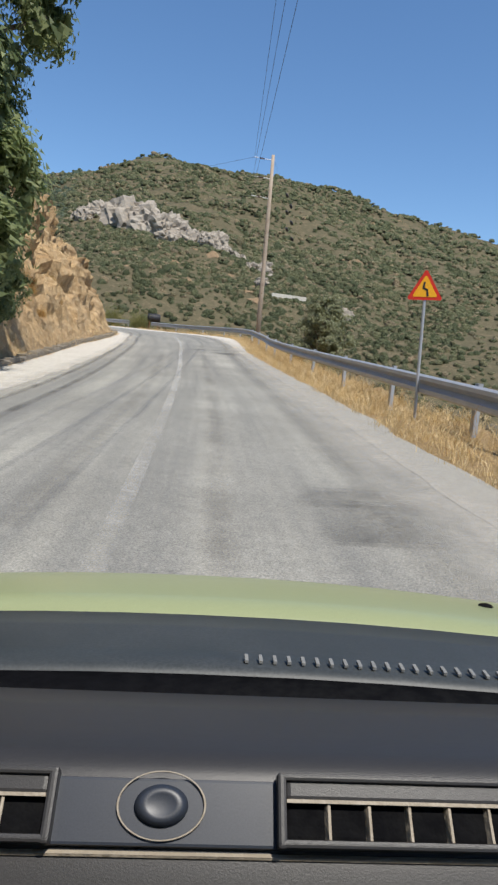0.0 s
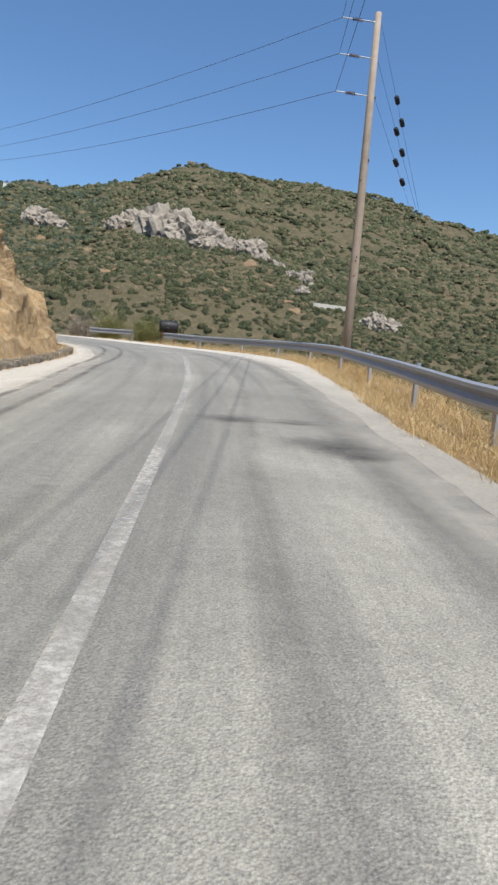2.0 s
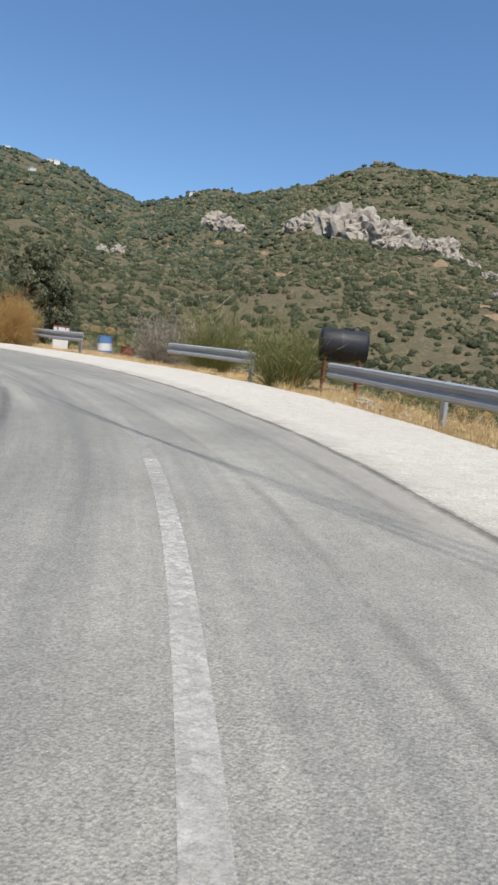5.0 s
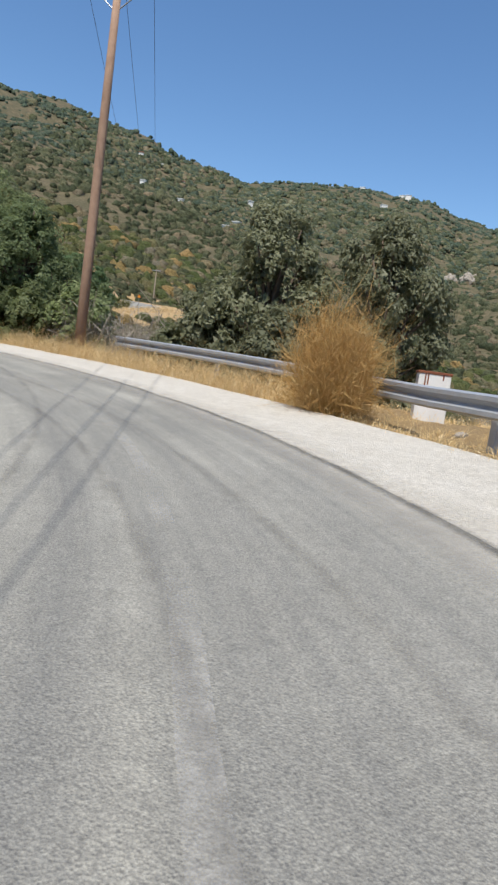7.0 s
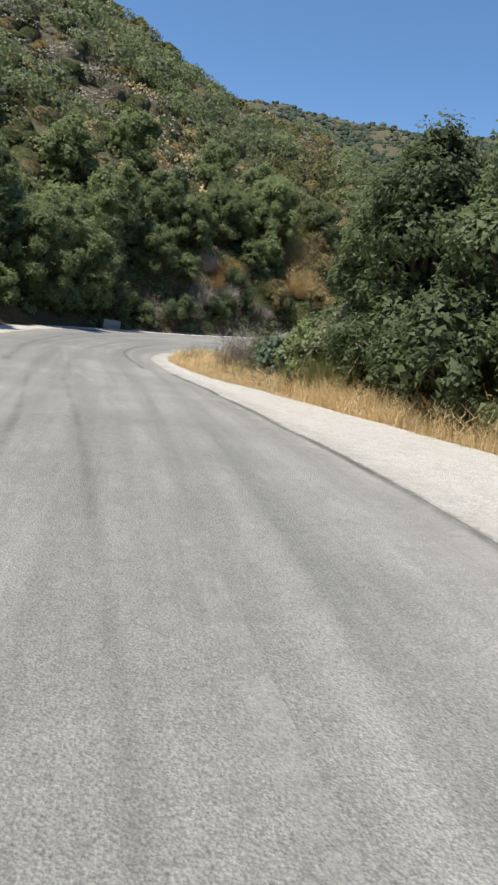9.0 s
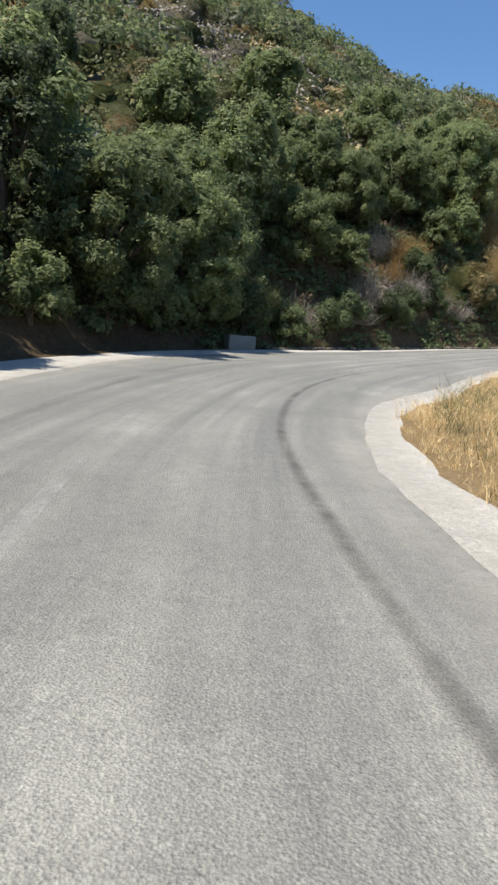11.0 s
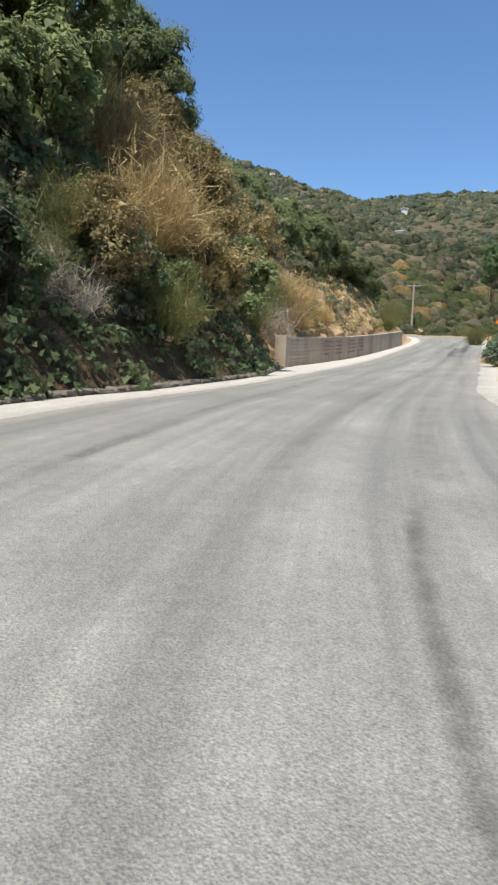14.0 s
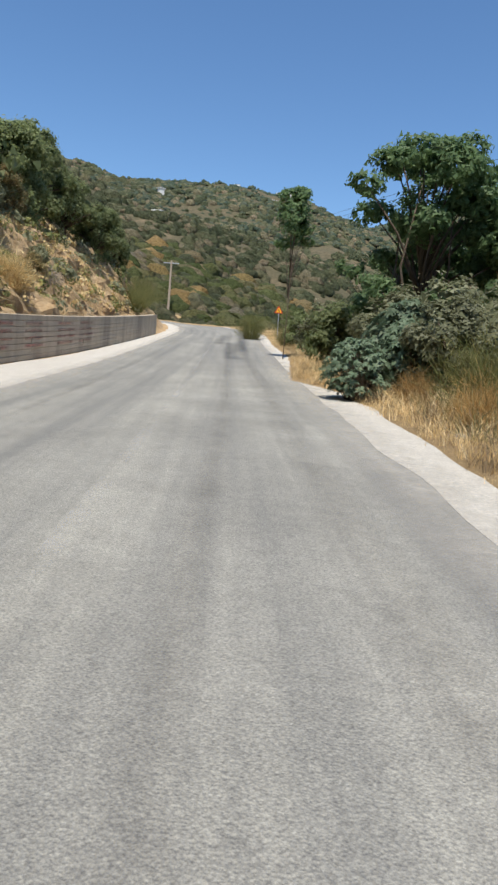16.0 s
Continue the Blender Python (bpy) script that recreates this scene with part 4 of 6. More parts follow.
put_xy(shrubs[2], -62, 77.0, 1.2)
put_xy(feather_a, -88.7, 103.6, 1.0, -0.2)
put_xy(feather_a, -86.0, 104.6, 0.9, -0.2, turn=60)
put_xy(feather_a, -89.6, 106.6, 0.8, -0.2, turn=200)
put_xy(feather_a, -82.6, 103.0, 0.85, -0.3, turn=130)
put_xy(feather_b, -96.5, 110.1, 0.86, -0.2)
put_xy(castor, -87.85, 98.2, 0.7)
put_xy(castor, -87.0, 99.2, 0.9, turn=70)
put_xy(castor, -87.6, 100.4, 1.15, turn=170)
put_xy(shrubs[1], -86.2, 98.6, 1.0)
put_xy(brooms[0], -85.0, 97.0, 0.9)
put_xy(shrubs[1], -86.6, 100.6, 1.3)
put_xy(greys[1], -85.6, 99.4, 1.1)
put_xy(drys[0], -86.4, 97.6, 0.4)
put_xy(shrubs[1], -81.9, 95.9, 1.1)
put_xy(shrubs[1], -85.0, 99.6, 1.4)
put_xy(drys[1], -85.9, 101.4, 1.3)
put_xy(shrubs[1], -83.2, 99.2, 1.5)
put_xy(greys[0], -82.2, 97.4, 1.2)
put_xy(castor, -83.5, 100.8, 1.3, turn=20)
put_xy(drys[0], -87.6, 103.2, 1.2)
put_xy(brooms[0], -82.4, 94.6, 0.8)
put_xy(drys[1], -84.6, 95.2, 0.45)
put_xy(shrubs[1], -88.6, 101.5, 1.2)
put_xy(brooms[1], -83.9, 95.6, 0.75)
put_xy(greys[1], -84.0, 97.8, 0.9)
put_xy(shrubs[0], -92.0, 105.5, 1.1)
put_xy(shrubs[1], -95.5, 112.0, 1.2)
put_xy(brooms[0], -101.5, 119.0, 0.9)
put_xy(shrubs[0], -99.5, 117.0, 1.0)
put_xy(brooms[1], -107.5, 124.5, 1.2)

# trees on the bank above the road
put(oak_near, 17.0, -7.0, 1.55, -0.8, label="evergreen oak overhanging the road from the bank", stretch=1.3)
put(oak_near, 13.0, -7.8, 1.3, -0.5, turn=77, label="evergreen oak on the bank")
put(oaks[2], 20.0, -8.6, 1.1, -0.4)
put(oaks[1], 15.5, -10.0, 1.3, -0.4, turn=10)
put(shrubs[0], 18.6, -5.5, 0.95)
put(shrubs[0], 14.6, -5.7, 1.9, -0.1)
put(shrubs[0], 16.6, -5.9, 2.0, 0.4)
put(shrubs[2], 15.4, -6.4, 2.1, 1.0)
put(shrubs[2], 16.2, -5.8, 1.5, -0.1)
put(oaks[2], 14.8, -6.6, 1.25, -0.7, turn=33)
put(shrubs[0], 12.6, -5.6, 1.4)
put(shrubs[2], 17.0, -5.3, 0.9)
put(shrubs[0], 20.6, -5.7, 0.8)
put(shrubs[0], 27.0, -8.8, 0.8)
put(shrubs[2], 24.0, -8.2, 0.9)
put(drys[1], 30.0, -8.4, 0.5)
for k, (s, l, sc) in enumerate([(88, -8.5, 1.1), (93, -7.6, 1.15), (97.5, -7.8, 1.15), (101, -8.2, 1.0), (104, -10.5, 1.3), (107.5, -8.3, 1.1), (110, -11.5, 1.35), (112.5, -8.0, 1.15), (115, -10.0, 1.3), (117, -7.6, 1.1), (119.5, -9.2, 1.25),
                               (121.5, -7.8, 1.05), (124, -10.2, 1.3), (126, -8.3, 0.85), (128.5, -11.0, 1.0), (131, -12.8, 1.0), (136, -13.2, 1.0), (142, -14.5, 1.1), (113, -15, 1.3), (119, -15.5, 1.3), (125, -16, 1.3), (131, -18, 1.2), (106, -15.5, 1.3), (99, -15, 1.3), (138, -17, 1.2)]):
    put(oak_near if l > -10 and s > 95 and k % 4 != 3 else (oaks + [darks[0]])[k % 4], s, l - 0.5, sc * (0.85 if k % 4 == 3 else 1.0), -0.5, stretch=random.uniform(0.9, 1.15), label="evergreen oak in the dense wood above the bend", group="trees above the bend")
for k, (s, l, sc) in enumerate([(100, -6.6, 0.9), (103.5, -6.9, 1.0), (106, -6.6, 0.9), (109, -6.5, 1.0), (111.5, -6.3, 0.9), (114, -6.2, 1.0), (116.5, -6.3, 0.9), (121, -6.4, 1.0), (123.5, -6.3, 0.9), (126, -6.2, 0.8), (96, -6.4, 0.9), (92, -6.3, 0.9)]):
    put(shrubs[(0, 2)[k % 2]], s, l - 0.55, sc * 1.15, label="shaded green shrub at the foot of the wooded bank", group="shrubs at the bank's foot")
put_xy(drys[0], -83.9, 74.0, 1.1, 0.0, label="bright orange dead bush on the bank")
put_xy(greys[1], -83.2, 72.6, 1.1, 0.0)
put(greys[0], 124.5, -7.2, 1.0, 0.2)
put(shrubs[2], 127.0, -6.8, 1.0, 0.0)
put(shrubs[2], 130.2, -6.4, 0.8)
put(greys[0], 135.0, -6.4, 0.8)
put(drys[0], 138.4, -7.4, 0.8)
put(brooms[1], 141.4, -7.6, 1.2)
put(shrubs[0], 128.2, -7.8, 1.1, 0.8)
put(oak_near, 130.0, -10.0, 1.0, -0.6, turn=15, label="evergreen oak at the edge of the wood")
put(oak_near, 137.2, -11.4, 1.15, -0.5, turn=280, label="evergreen oak at the edge of the wood")
put(oak_near, 134.0, -10.8, 1.05, 0.0, turn=115, label="evergreen oak at the edge of the wood")
put(shrubs[2], 129.4, -6.6, 0.9)
put(shrubs[2], 132.4, -7.4, 1.0, 0.3)
put(greys[0], 127.8, -6.7, 0.9, 0.3)
put(oak_near, 114.5, -7.1, 1.2, -0.4, turn=45, label="evergreen oak leaning over the shoulder")
put(oak_near, 118.6, -7.3, 1.15, -0.4, turn=200, label="evergreen oak leaning over the shoulder")
put(shrubs[2], 131.0, -6.6, 0.9)
put(brooms[1], 134.2, -6.8, 0.9)
put(shrubs[0], 136.0, -6.9, 0.8)
put(greys[1], 133.8, -6.6, 0.9)
put(greys[1], 129.0, -7.2, 1.3, 0.1, label="grey leafless bush on the earth bank")
put(greys[0], 131.5, -7.0, 1.2, 0.3)
put(drys[0], 130.8, -7.6, 0.8, 0.2)
put(drys[1], 133.0, -8.2, 0.9, 0.0)
put(shrubs[2], 133.2, -6.6, 0.9)
put(shrubs[2], 137.6, -6.4, 0.9)
put(shrubs[0], 139.8, -6.2, 0.8)
put(brooms[0], 122.5, -7.3, 0.7, 1.0)
put(brooms[0], 135.5, -7.2, 1.0, 0.3)
for k, (s, l, sc) in enumerate([(136.5, -6.8, 1.3), (138.5, -6.0, 1.3), (140, -7.2, 1.6), (142, -6.2, 1.5), (143.5, -7.6, 1.7), (145, -6.4, 1.5), (146.5, -8.0, 1.6), (148, -7.0, 1.5), (141, -9.0, 1.5), (150, -8.4, 1.3), (146, -10, 1.7), (137, -9.0, 1.6), (139, -10.5, 1.7), (143, -10.8, 1.8), (148, -11.5, 1.7), (145, -12.6, 1.7), (151, -11, 1.5), (135, -8.6, 1.4), (153, -8.6, 1.2), (157, -8.4, 1.1), (161.5, -8.0, 0.9)]):
    put((tans[0], brooms[0], golds[1], drys[1] if l < -7.5 else tans[1], tans[0], shrubs[0])[k % 6], s, l, sc, -0.1)
for k, (s, l, sc) in enumerate([(150, -14, 0.95), (156, -15, 0.9), (164, -13, 0.9), (169, -11.5, 1.0), (174, -10.5, 1.0), (178, -11, 1.05), (181, -9.8, 0.9), (184, -8.6, 0.8), (187, -8.8, 0.75), (172, -15, 1.0), (190, -8.5, 0.6)]):
    put(oaks[k % 3], s, l, sc, -0.4, label="dark evergreen oak on the rocky spur", group="oaks on the spur")
put_xy(oak_near, -90.4, 78.8, 1.35, -0.4, turn=30, stretch=1.1, label="large dark evergreen oak above the road")
put_xy(oak_near, -94.6, 84.0, 1.2, -0.4, turn=80, stretch=1.1, label="dark evergreen oak above the road")
for s, l, sc in ((186, -6.2, 1.2), (189, -6.4, 1.3), (192, -6.6, 1.2), (195, -7.0, 1.2)):
    put(brooms[0], s, l, sc)
for k in range(60):
    s, l = random.uniform(147, 174), -6.6 - 9.5 * random.uniform(0, 1) ** 0.8
    put((tans[0], brooms[0], golds[1], tans[1], shrubs[1], golds[0], greys[0])[k % 7], s, l, random.uniform(0.6, 1.5), -0.1)
for k, (s, l, sc) in enumerate([(149, -10, 2.0), (151, -11.5, 2.2), (153, -10.5, 2.0), (155.5, -12, 2.2), (158, -11, 1.9), (150, -13.5, 2.2), (160.5, -12.5, 1.9), (163, -11.5, 1.7), (147, -9, 1.8), (144, -9.5, 1.7), (166, -12, 1.6)]):
    put((tans[0], tans[1], shrubs[1], tans[1])[k % 4], s, l, sc, -0.1, label="tall golden-tan dried shrub on the steep slope")
for k in range(14):
    put((drys[0], shrubs[1], greys[1], shrubs[0])[k % 4], random.uniform(17, 44), random.uniform(-10, -7.4), random.uniform(0.3, 0.6), -0.1)
for k in range(8):
    put(drys[k % 2], random.uniform(18, 44), random.uniform(-6.6, -5.2), random.uniform(0.15, 0.28), 0.0, label="small tuft of dry weeds on the rock cutting")
put_xy(greys[0], -17.3, 73.6, 1.0, label="dead branches beside the oil drums")
put_xy(greys[1], -20.8, 73.6, 0.7)
put_xy(greys[1], -15.8, 69.0, 1.3, label="tall bare grey branches at the rail's end")
put_xy(shrubs[1], -19.6, 75.4, 1.1)
for ob in oaks + darks + olives + shrubs + brooms + golds + tans + drys + greys + [feather_a, feather_b, castor, oak_near, dry_big]:
    for o in (*ob.children_recursive, ob):
        bpy.data.objects.remove(o)


# scrub on the near slopes and the far hills
def shrub_places(n, r0, r1, az0, az1, gen, keep, patchy):
    r = np.sqrt(gen.uniform(r0 * r0, r1 * r1, n)) if r1 < 200 else r0 * (r1 / r0) ** gen.uniform(0, 1, n)
    a = np.radians(gen.uniform(az0, az1, n))
    x, y = HUB[0] - np.sin(a) * r, HUB[1] + np.cos(a) * r
    z, s, l, er, el, isnear = terrain(x, y)
    ok = keep(s, l, er, el, isnear, x, y)
    if patchy:
        ok &= np.array([noise.fractal((a * 0.017, c * 0.017, 7.7), 0.9, 2.1, 4) for a, c in zip(x, y)]) < gen.uniform(-0.05, 0.75, len(x))
    return np.stack([x, y, z], 1)[ok], r[ok]


def scatter(n, r0, r1, az0, az1, gen, size, leaves, leaf, mat, name, label, keep, patchy=False):
    """Loose sprays of leaves over the ground."""
    c, r = shrub_places(n, r0, r1, az0, az1, gen, keep, patchy)
    sz = size(r, gen) * gen.uniform(0.55, 1.4, len(c))
    k = leaves
    d = gen.normal(size=(len(c), k, 3))
    d /= np.linalg.norm(d, axis=2)[:, :, None]
    d[:, :, 2] = np.abs(d[:, :, 2]) * 0.8
    p = c[:, None, :] + d * sz[:, None, None] * gen.uniform(0.75, 1.05, (len(c), k))[:, :, None]
    # each face lies roughly along its shrub's surface
    nrm = d + gen.normal(0, 0.35, d.shape)
    nrm /= np.linalg.norm(nrm, axis=2)[:, :, None]
    t1 = np.cross(nrm, gen.normal(size=d.shape))
    t1 /= np.linalg.norm(t1, axis=2)[:, :, None]
    t2 = np.cross(nrm, t1)
    ls = (sz * leaf)[:, None, None] * gen.uniform(0.6, 1.3, (len(c), k))[:, :, None]
    t1, t2 = t1 * ls, t2 * ls * 0.8
    v = np.stack([p - t1 * 1.2 - t2, p + t1 * 1.2 - t2, p + t2 * 1.5], 2).reshape(-1, 3)
    return tagged(raw(name, v, np.arange(len(v)).reshape(-1, 3), mat), label, "scrub", kind="stuff")


def rounded(n, r0, r1, az0, az1, gen, size, mat, name, label, keep, patchy=False, m=7, tall=0.9):
    """Uneven rounded shrubs: rings of m points, closed at the top."""
    c, r = shrub_places(n, r0, r1, az0, az1, gen, keep, patchy)
    k = len(c)
    sz = size(r, gen) * gen.uniform(0.5, 1.5, k)
    rings = [(-0.8, 0.7), (0.3, 1.0), (0.78, 0.64)] if m > 5 else [(-0.6, 0.85), (0.45, 0.9)]
    P = np.empty((k, len(rings) * m + 1, 3))
    spin = gen.uniform(0, math.tau, k)
    for i, (zz, rr) in enumerate(rings):
        a = spin[:, None] + (np.arange(m) + 0.5 * (i % 2))[None, :] * math.tau / m
        rad = rr * gen.uniform(0.7, 1.28, (k, m))
        P[:, i * m:(i + 1) * m, 0] = np.cos(a) * rad
        P[:, i * m:(i + 1) * m, 1] = np.sin(a) * rad
        P[:, i * m:(i + 1) * m, 2] = zz * tall + gen.normal(0, 0.09, (k, m))
    P[:, -1] = gen.normal(0, 0.12, (k, 3)) + np.array((0, 0, tall))
    # lobes and leafy roughness
    P = c[:, None, :] + P * (sz[:, None] * gen.uniform(0.85, 1.15, (k, 3)))[:, None, :]
    f = []
    for i in range(len(rings) - 1):
        for j in range(m):
            a, b, d, e = i * m + j, i * m + (j + 1) % m, (i + 1) * m + (j + 1) % m, (i + 1) * m + j
            f += [(a, b, e), (b, d, e)]
    f += [((len(rings) - 1) * m + j, (len(rings) - 1) * m + (j + 1) % m, len(rings) * m) for j in range(m)]
    F = (np.arange(k)[:, None, None] * P.shape[1] + np.array(f)[None]).reshape(-1, 3)
    return tagged(raw(name, P.reshape(-1, 3), F, mat, None, True), label, "scrub", kind="stuff")


gen = np.random.default_rng(3)
bank = lambda s, l, er, el, near, x, y: ((x + 141) ** 2 + (y - 83) ** 2 > 40) & (l < el - 7) & (l > -170) & ((s < 20) | (s > 60) | (l < -20))


def zone(x, y, seed):
    return np.array([noise.noise((a * 0.05, c * 0.05, seed)) for a, c in zip(x, y)])


def clumped(keep, seed, least):
    """Plants of one kind stand together: only where a slow noise is above a bound."""
    return lambda s, l, er, el, near, x, y: keep(s, l, er, el, near, x, y) & (zone(x, y, seed) > least)


def between(keep):
    """Where neither the bare, the dead nor the yellow shrubs stand."""
    return lambda s, l, er, el, near, x, y: keep(s, l, er, el, near, x, y) & (zone(x, y, 14.0) < 0.24) & (zone(x, y, 9.0) < 0.27) & (zone(x, y, 5.0) < 0.24)


close = lambda s, l, er, el, near, x, y: bank(s, l, er, el, near, x, y) & (l > el - 60)
rounded(13000, 8, 260, 15, 175, gen, lambda r, g: 0.85 + 0.003 * r, B_near, "scrub_near", "mixed green and dry shrubs covering the slope above the road", bank)
scatter(6500, 8, 150, 15, 175, gen, lambda r, g: 1.9 + 0.004 * r, 170, 0.062, L_oak, "green_scrub_near", "bright green bushes on the slope above the road", between(close))
scatter(4500, 8, 150, 15, 175, gen, lambda r, g: 1.6 + 0.004 * r, 130, 0.068, L_olive, "olive_scrub_near", "grey-green bushes on the slope above the road", clumped(between(close), 2.0, -0.05))
scatter(5200, 8, 150, 15, 175, gen, lambda r, g: 1.4 + 0.004 * r, 110, 0.07, L_broom, "yellow_scrub_near", "yellow-green bushes on the slope above the road", clumped(close, 5.0, 0.05))
scatter(4500, 8, 200, 15, 175, gen, lambda r, g: 1.3 + 0 * r, 100, 0.08, L_gold, "dry_scrub_near", "dead tan shrubs on the slope above the road", clumped(bank, 9.0, 0.14))
scatter(7500, 8, 200, 15, 175, gen, lambda r, g: 1.5 + 0 * r, 110, 0.06, L_twig, "bare_scrub_near", "grey leafless shrubs on the slope above the road", clumped(bank, 14.0, 0.13))
foot = lambda s0, s1: (lambda s, l, er, el, near, x, y: (s > s0) & (s < s1) & (l < el - 0.9) & (l > el - 9))
scatter(60000, 8, 90, 40, 150, gen, lambda r, g: 0.42 + 0 * r, 46, 0.14, L_dark, "undergrowth", "dark undergrowth covering the wooded bank", lambda s, l, er, el, near, x, y: foot(86, 148)(s, l, er, el, near, x, y) & (gen.uniform(0, 1, len(s)) < 0.55))
scatter(16000, 8, 90, 20, 150, gen, lambda r, g: 0.38 + 0 * r, 46, 0.14, L_brown, "dry_undergrowth", "dry brown undergrowth on the earth bank", foot(124, 150))
scatter(14000, 8, 90, 20, 150, gen, lambda r, g: 0.45 + 0 * r, 46, 0.14, L_gold, "yellow_undergrowth", "golden dry undergrowth on the earth bank", foot(138, 150))
scatter(5000, 8, 60, -180, 180, gen, lambda r, g: 0.4 + 0 * r, 40, 0.16, L_oak, "bank_scrub", "green scrub on top of the rock cutting", lambda s, l, er, el, near, x, y: (s > -5) & (s < 40) & (l < el - 4.5) & (l > el - 16))
scatter(90000, 8, 90, 20, 150, gen, lambda r, g: 0.36 + 0 * r, 40, 0.15, L_dark, "bank_undergrowth", "dark low undergrowth on the steep earth bank", lambda s, l, er, el, near, x, y: (s > 118) & (s < 149) & (l < el - 0.35) & (l > el - 5) & (gen.uniform(0, 1, len(s)) < 0.7))
spur = lambda s, l, er, el, near, x, y: (s > 147) & (s < 190) & (l < el - 1.5) & (l > el - 13)
scatter(5000, 30, 125, 20, 120, gen, lambda r, g: 0.55 + 0 * r, 56, 0.13, L_olive, "spur_scrub", "grey-green shrubs on the rocky slope above the wall", spur)
scatter(9000, 30, 125, 20, 120, gen, lambda r, g: 0.5 + 0 * r, 56, 0.12, L_broom, "spur_broom", "yellow-green shrubs on the rocky slope above the wall", spur)
scatter(11000, 30, 125, 20, 120, gen, lambda r, g: 0.45 + 0 * r, 50, 0.12, L_gold, "spur_dry_scrub", "dead tan shrubs on the rocky slope above the wall", spur)
valley = lambda s, l, er, el, near, x, y: (l > er + 5.5)
rounded(5200, 14, 190, -60, 75, gen, lambda r, g: 0.8 + 0.005 * r, B_near, "scrub_valley", "mixed scrub in the valley below the road", valley)
scatter(2600, 12, 60, -60, 75, gen, lambda r, g: 0.9 + 0 * r, 60, 0.13, L_olive, "leafy_scrub_valley", "grey-green bushes just below the road", valley)
rounded(2600, 30, 150, -150, -60, gen, lambda r, g: 0.8 + 0.004 * r, B_near, "scrub_below", "mixed scrub on the slope below the guard rail", valley)
scatter(1800, 30, 90, -150, -60, gen, lambda r, g: 0.8 + 0 * r, 56, 0.13, L_olive, "leafy_scrub_below", "grey-green bushes below the guard rail", valley)
EARTH = [(-87, 338, 3.6), (-83, 341, 2.4), (-70, 352, 2.6), (1, 322, 3.4), (-2, 330, 3.0), (0, 338, 2.6), (-22, 366, 4.0), (-30, 374, 3.2), (-12, 350, 3.0), (-110, 392, 3.4), (-52, 372, 2.8), (-40, 350, 2.6), (-60, 330, 2.4), (-30, 332, 3.0), (60, 420, 3.6), (110, 470, 4.2), (118, 474, 3.4), (-150, 430, 4.0), (-143, 436, 3.0)]
hills = lambda s, l, er, el, near, x, y: (~near) & np.all([(x - a) ** 2 + (y - b) ** 2 > (c * 0.9) ** 2 for a, b, c in EARTH], 0)
rounded(16000, 110, 330, -28, 85, gen, lambda r, g: 0.75 + 0.0025 * r, B_far, "scrub_hillfoot", "olive-green scrub at the foot of the opposite hill", hills, True, 6, 0.75)
rounded(5000, 90, 520, -62, -27, gen, lambda r, g: 0.9 + 0.0022 * r, B_far, "scrub_east", "olive-green scrub on the valley's far side", hills, True, 5, 0.75)
rounded(42000, 270, 720, -28, 60, gen, lambda r, g: 0.8 + 0.0018 * r, B_far, "scrub_far", "olive-green scrub over the opposite hillside", hills, True, 5, 0.7)
rounded(4000, 110, 560, -28, 85, gen, lambda r, g: 1.0 + 0.0028 * r, B_far, "trees_far", "darker green trees over the opposite hillside", hills, True, 6, 1.0)
rounded(22000, 300, 1150, 12, 85, gen, lambda r, g: 0.9 + 0.0020 * r, B_hazed, "scrub_distant", "dark scrub over the distant mountain, tinted bluish for haze", hills, True, 4, 0.7)


def bare_earth(x, y, r, text, seed):
    """A scar of bare soil: an uneven sheet over the slope, buried at its rim."""
    g = np.random.default_rng(seed)
    n, m = 26, 6
    v, f = [], []
    rim = [r * (0.75 + 0.5 * noise.noise((math.cos(k * math.tau / n) * 1.3, math.sin(k * math.tau / n) * 1.3, seed))) for k in range(n)]
    for i in range(m):
        for k in range(n):
            a, u = k * math.tau / n, (i + 0.15) / (m - 1)
            px, py = x + math.cos(a) * rim[k] * u * 1.5, y + math.sin(a) * rim[k] * u * 0.8
            v.append((px, py, land(px, py) + 0.5 * (1 - u * u) - 0.15 + g.uniform(-0.12, 0.12)))
    f = [(i * n + k, i * n + (k + 1) % n, (i + 1) * n + (k + 1) % n, (i + 1) * n + k) for i in range(m - 1) for k in range(n)] + [tuple(range(n))]
    return tagged(made("bare_earth", Shape().add(v, f), M_scar, smooth=False), text, "bare soil", kind="structure")


for k, (x, y, r) in enumerate(EARTH):
    bare_earth(x, y, r, "scar of bare ochre soil on the scrub hillside", k)
bare_earth(-141, 83, 6.0, "ochre landslip scar on the slope above the road", 40)


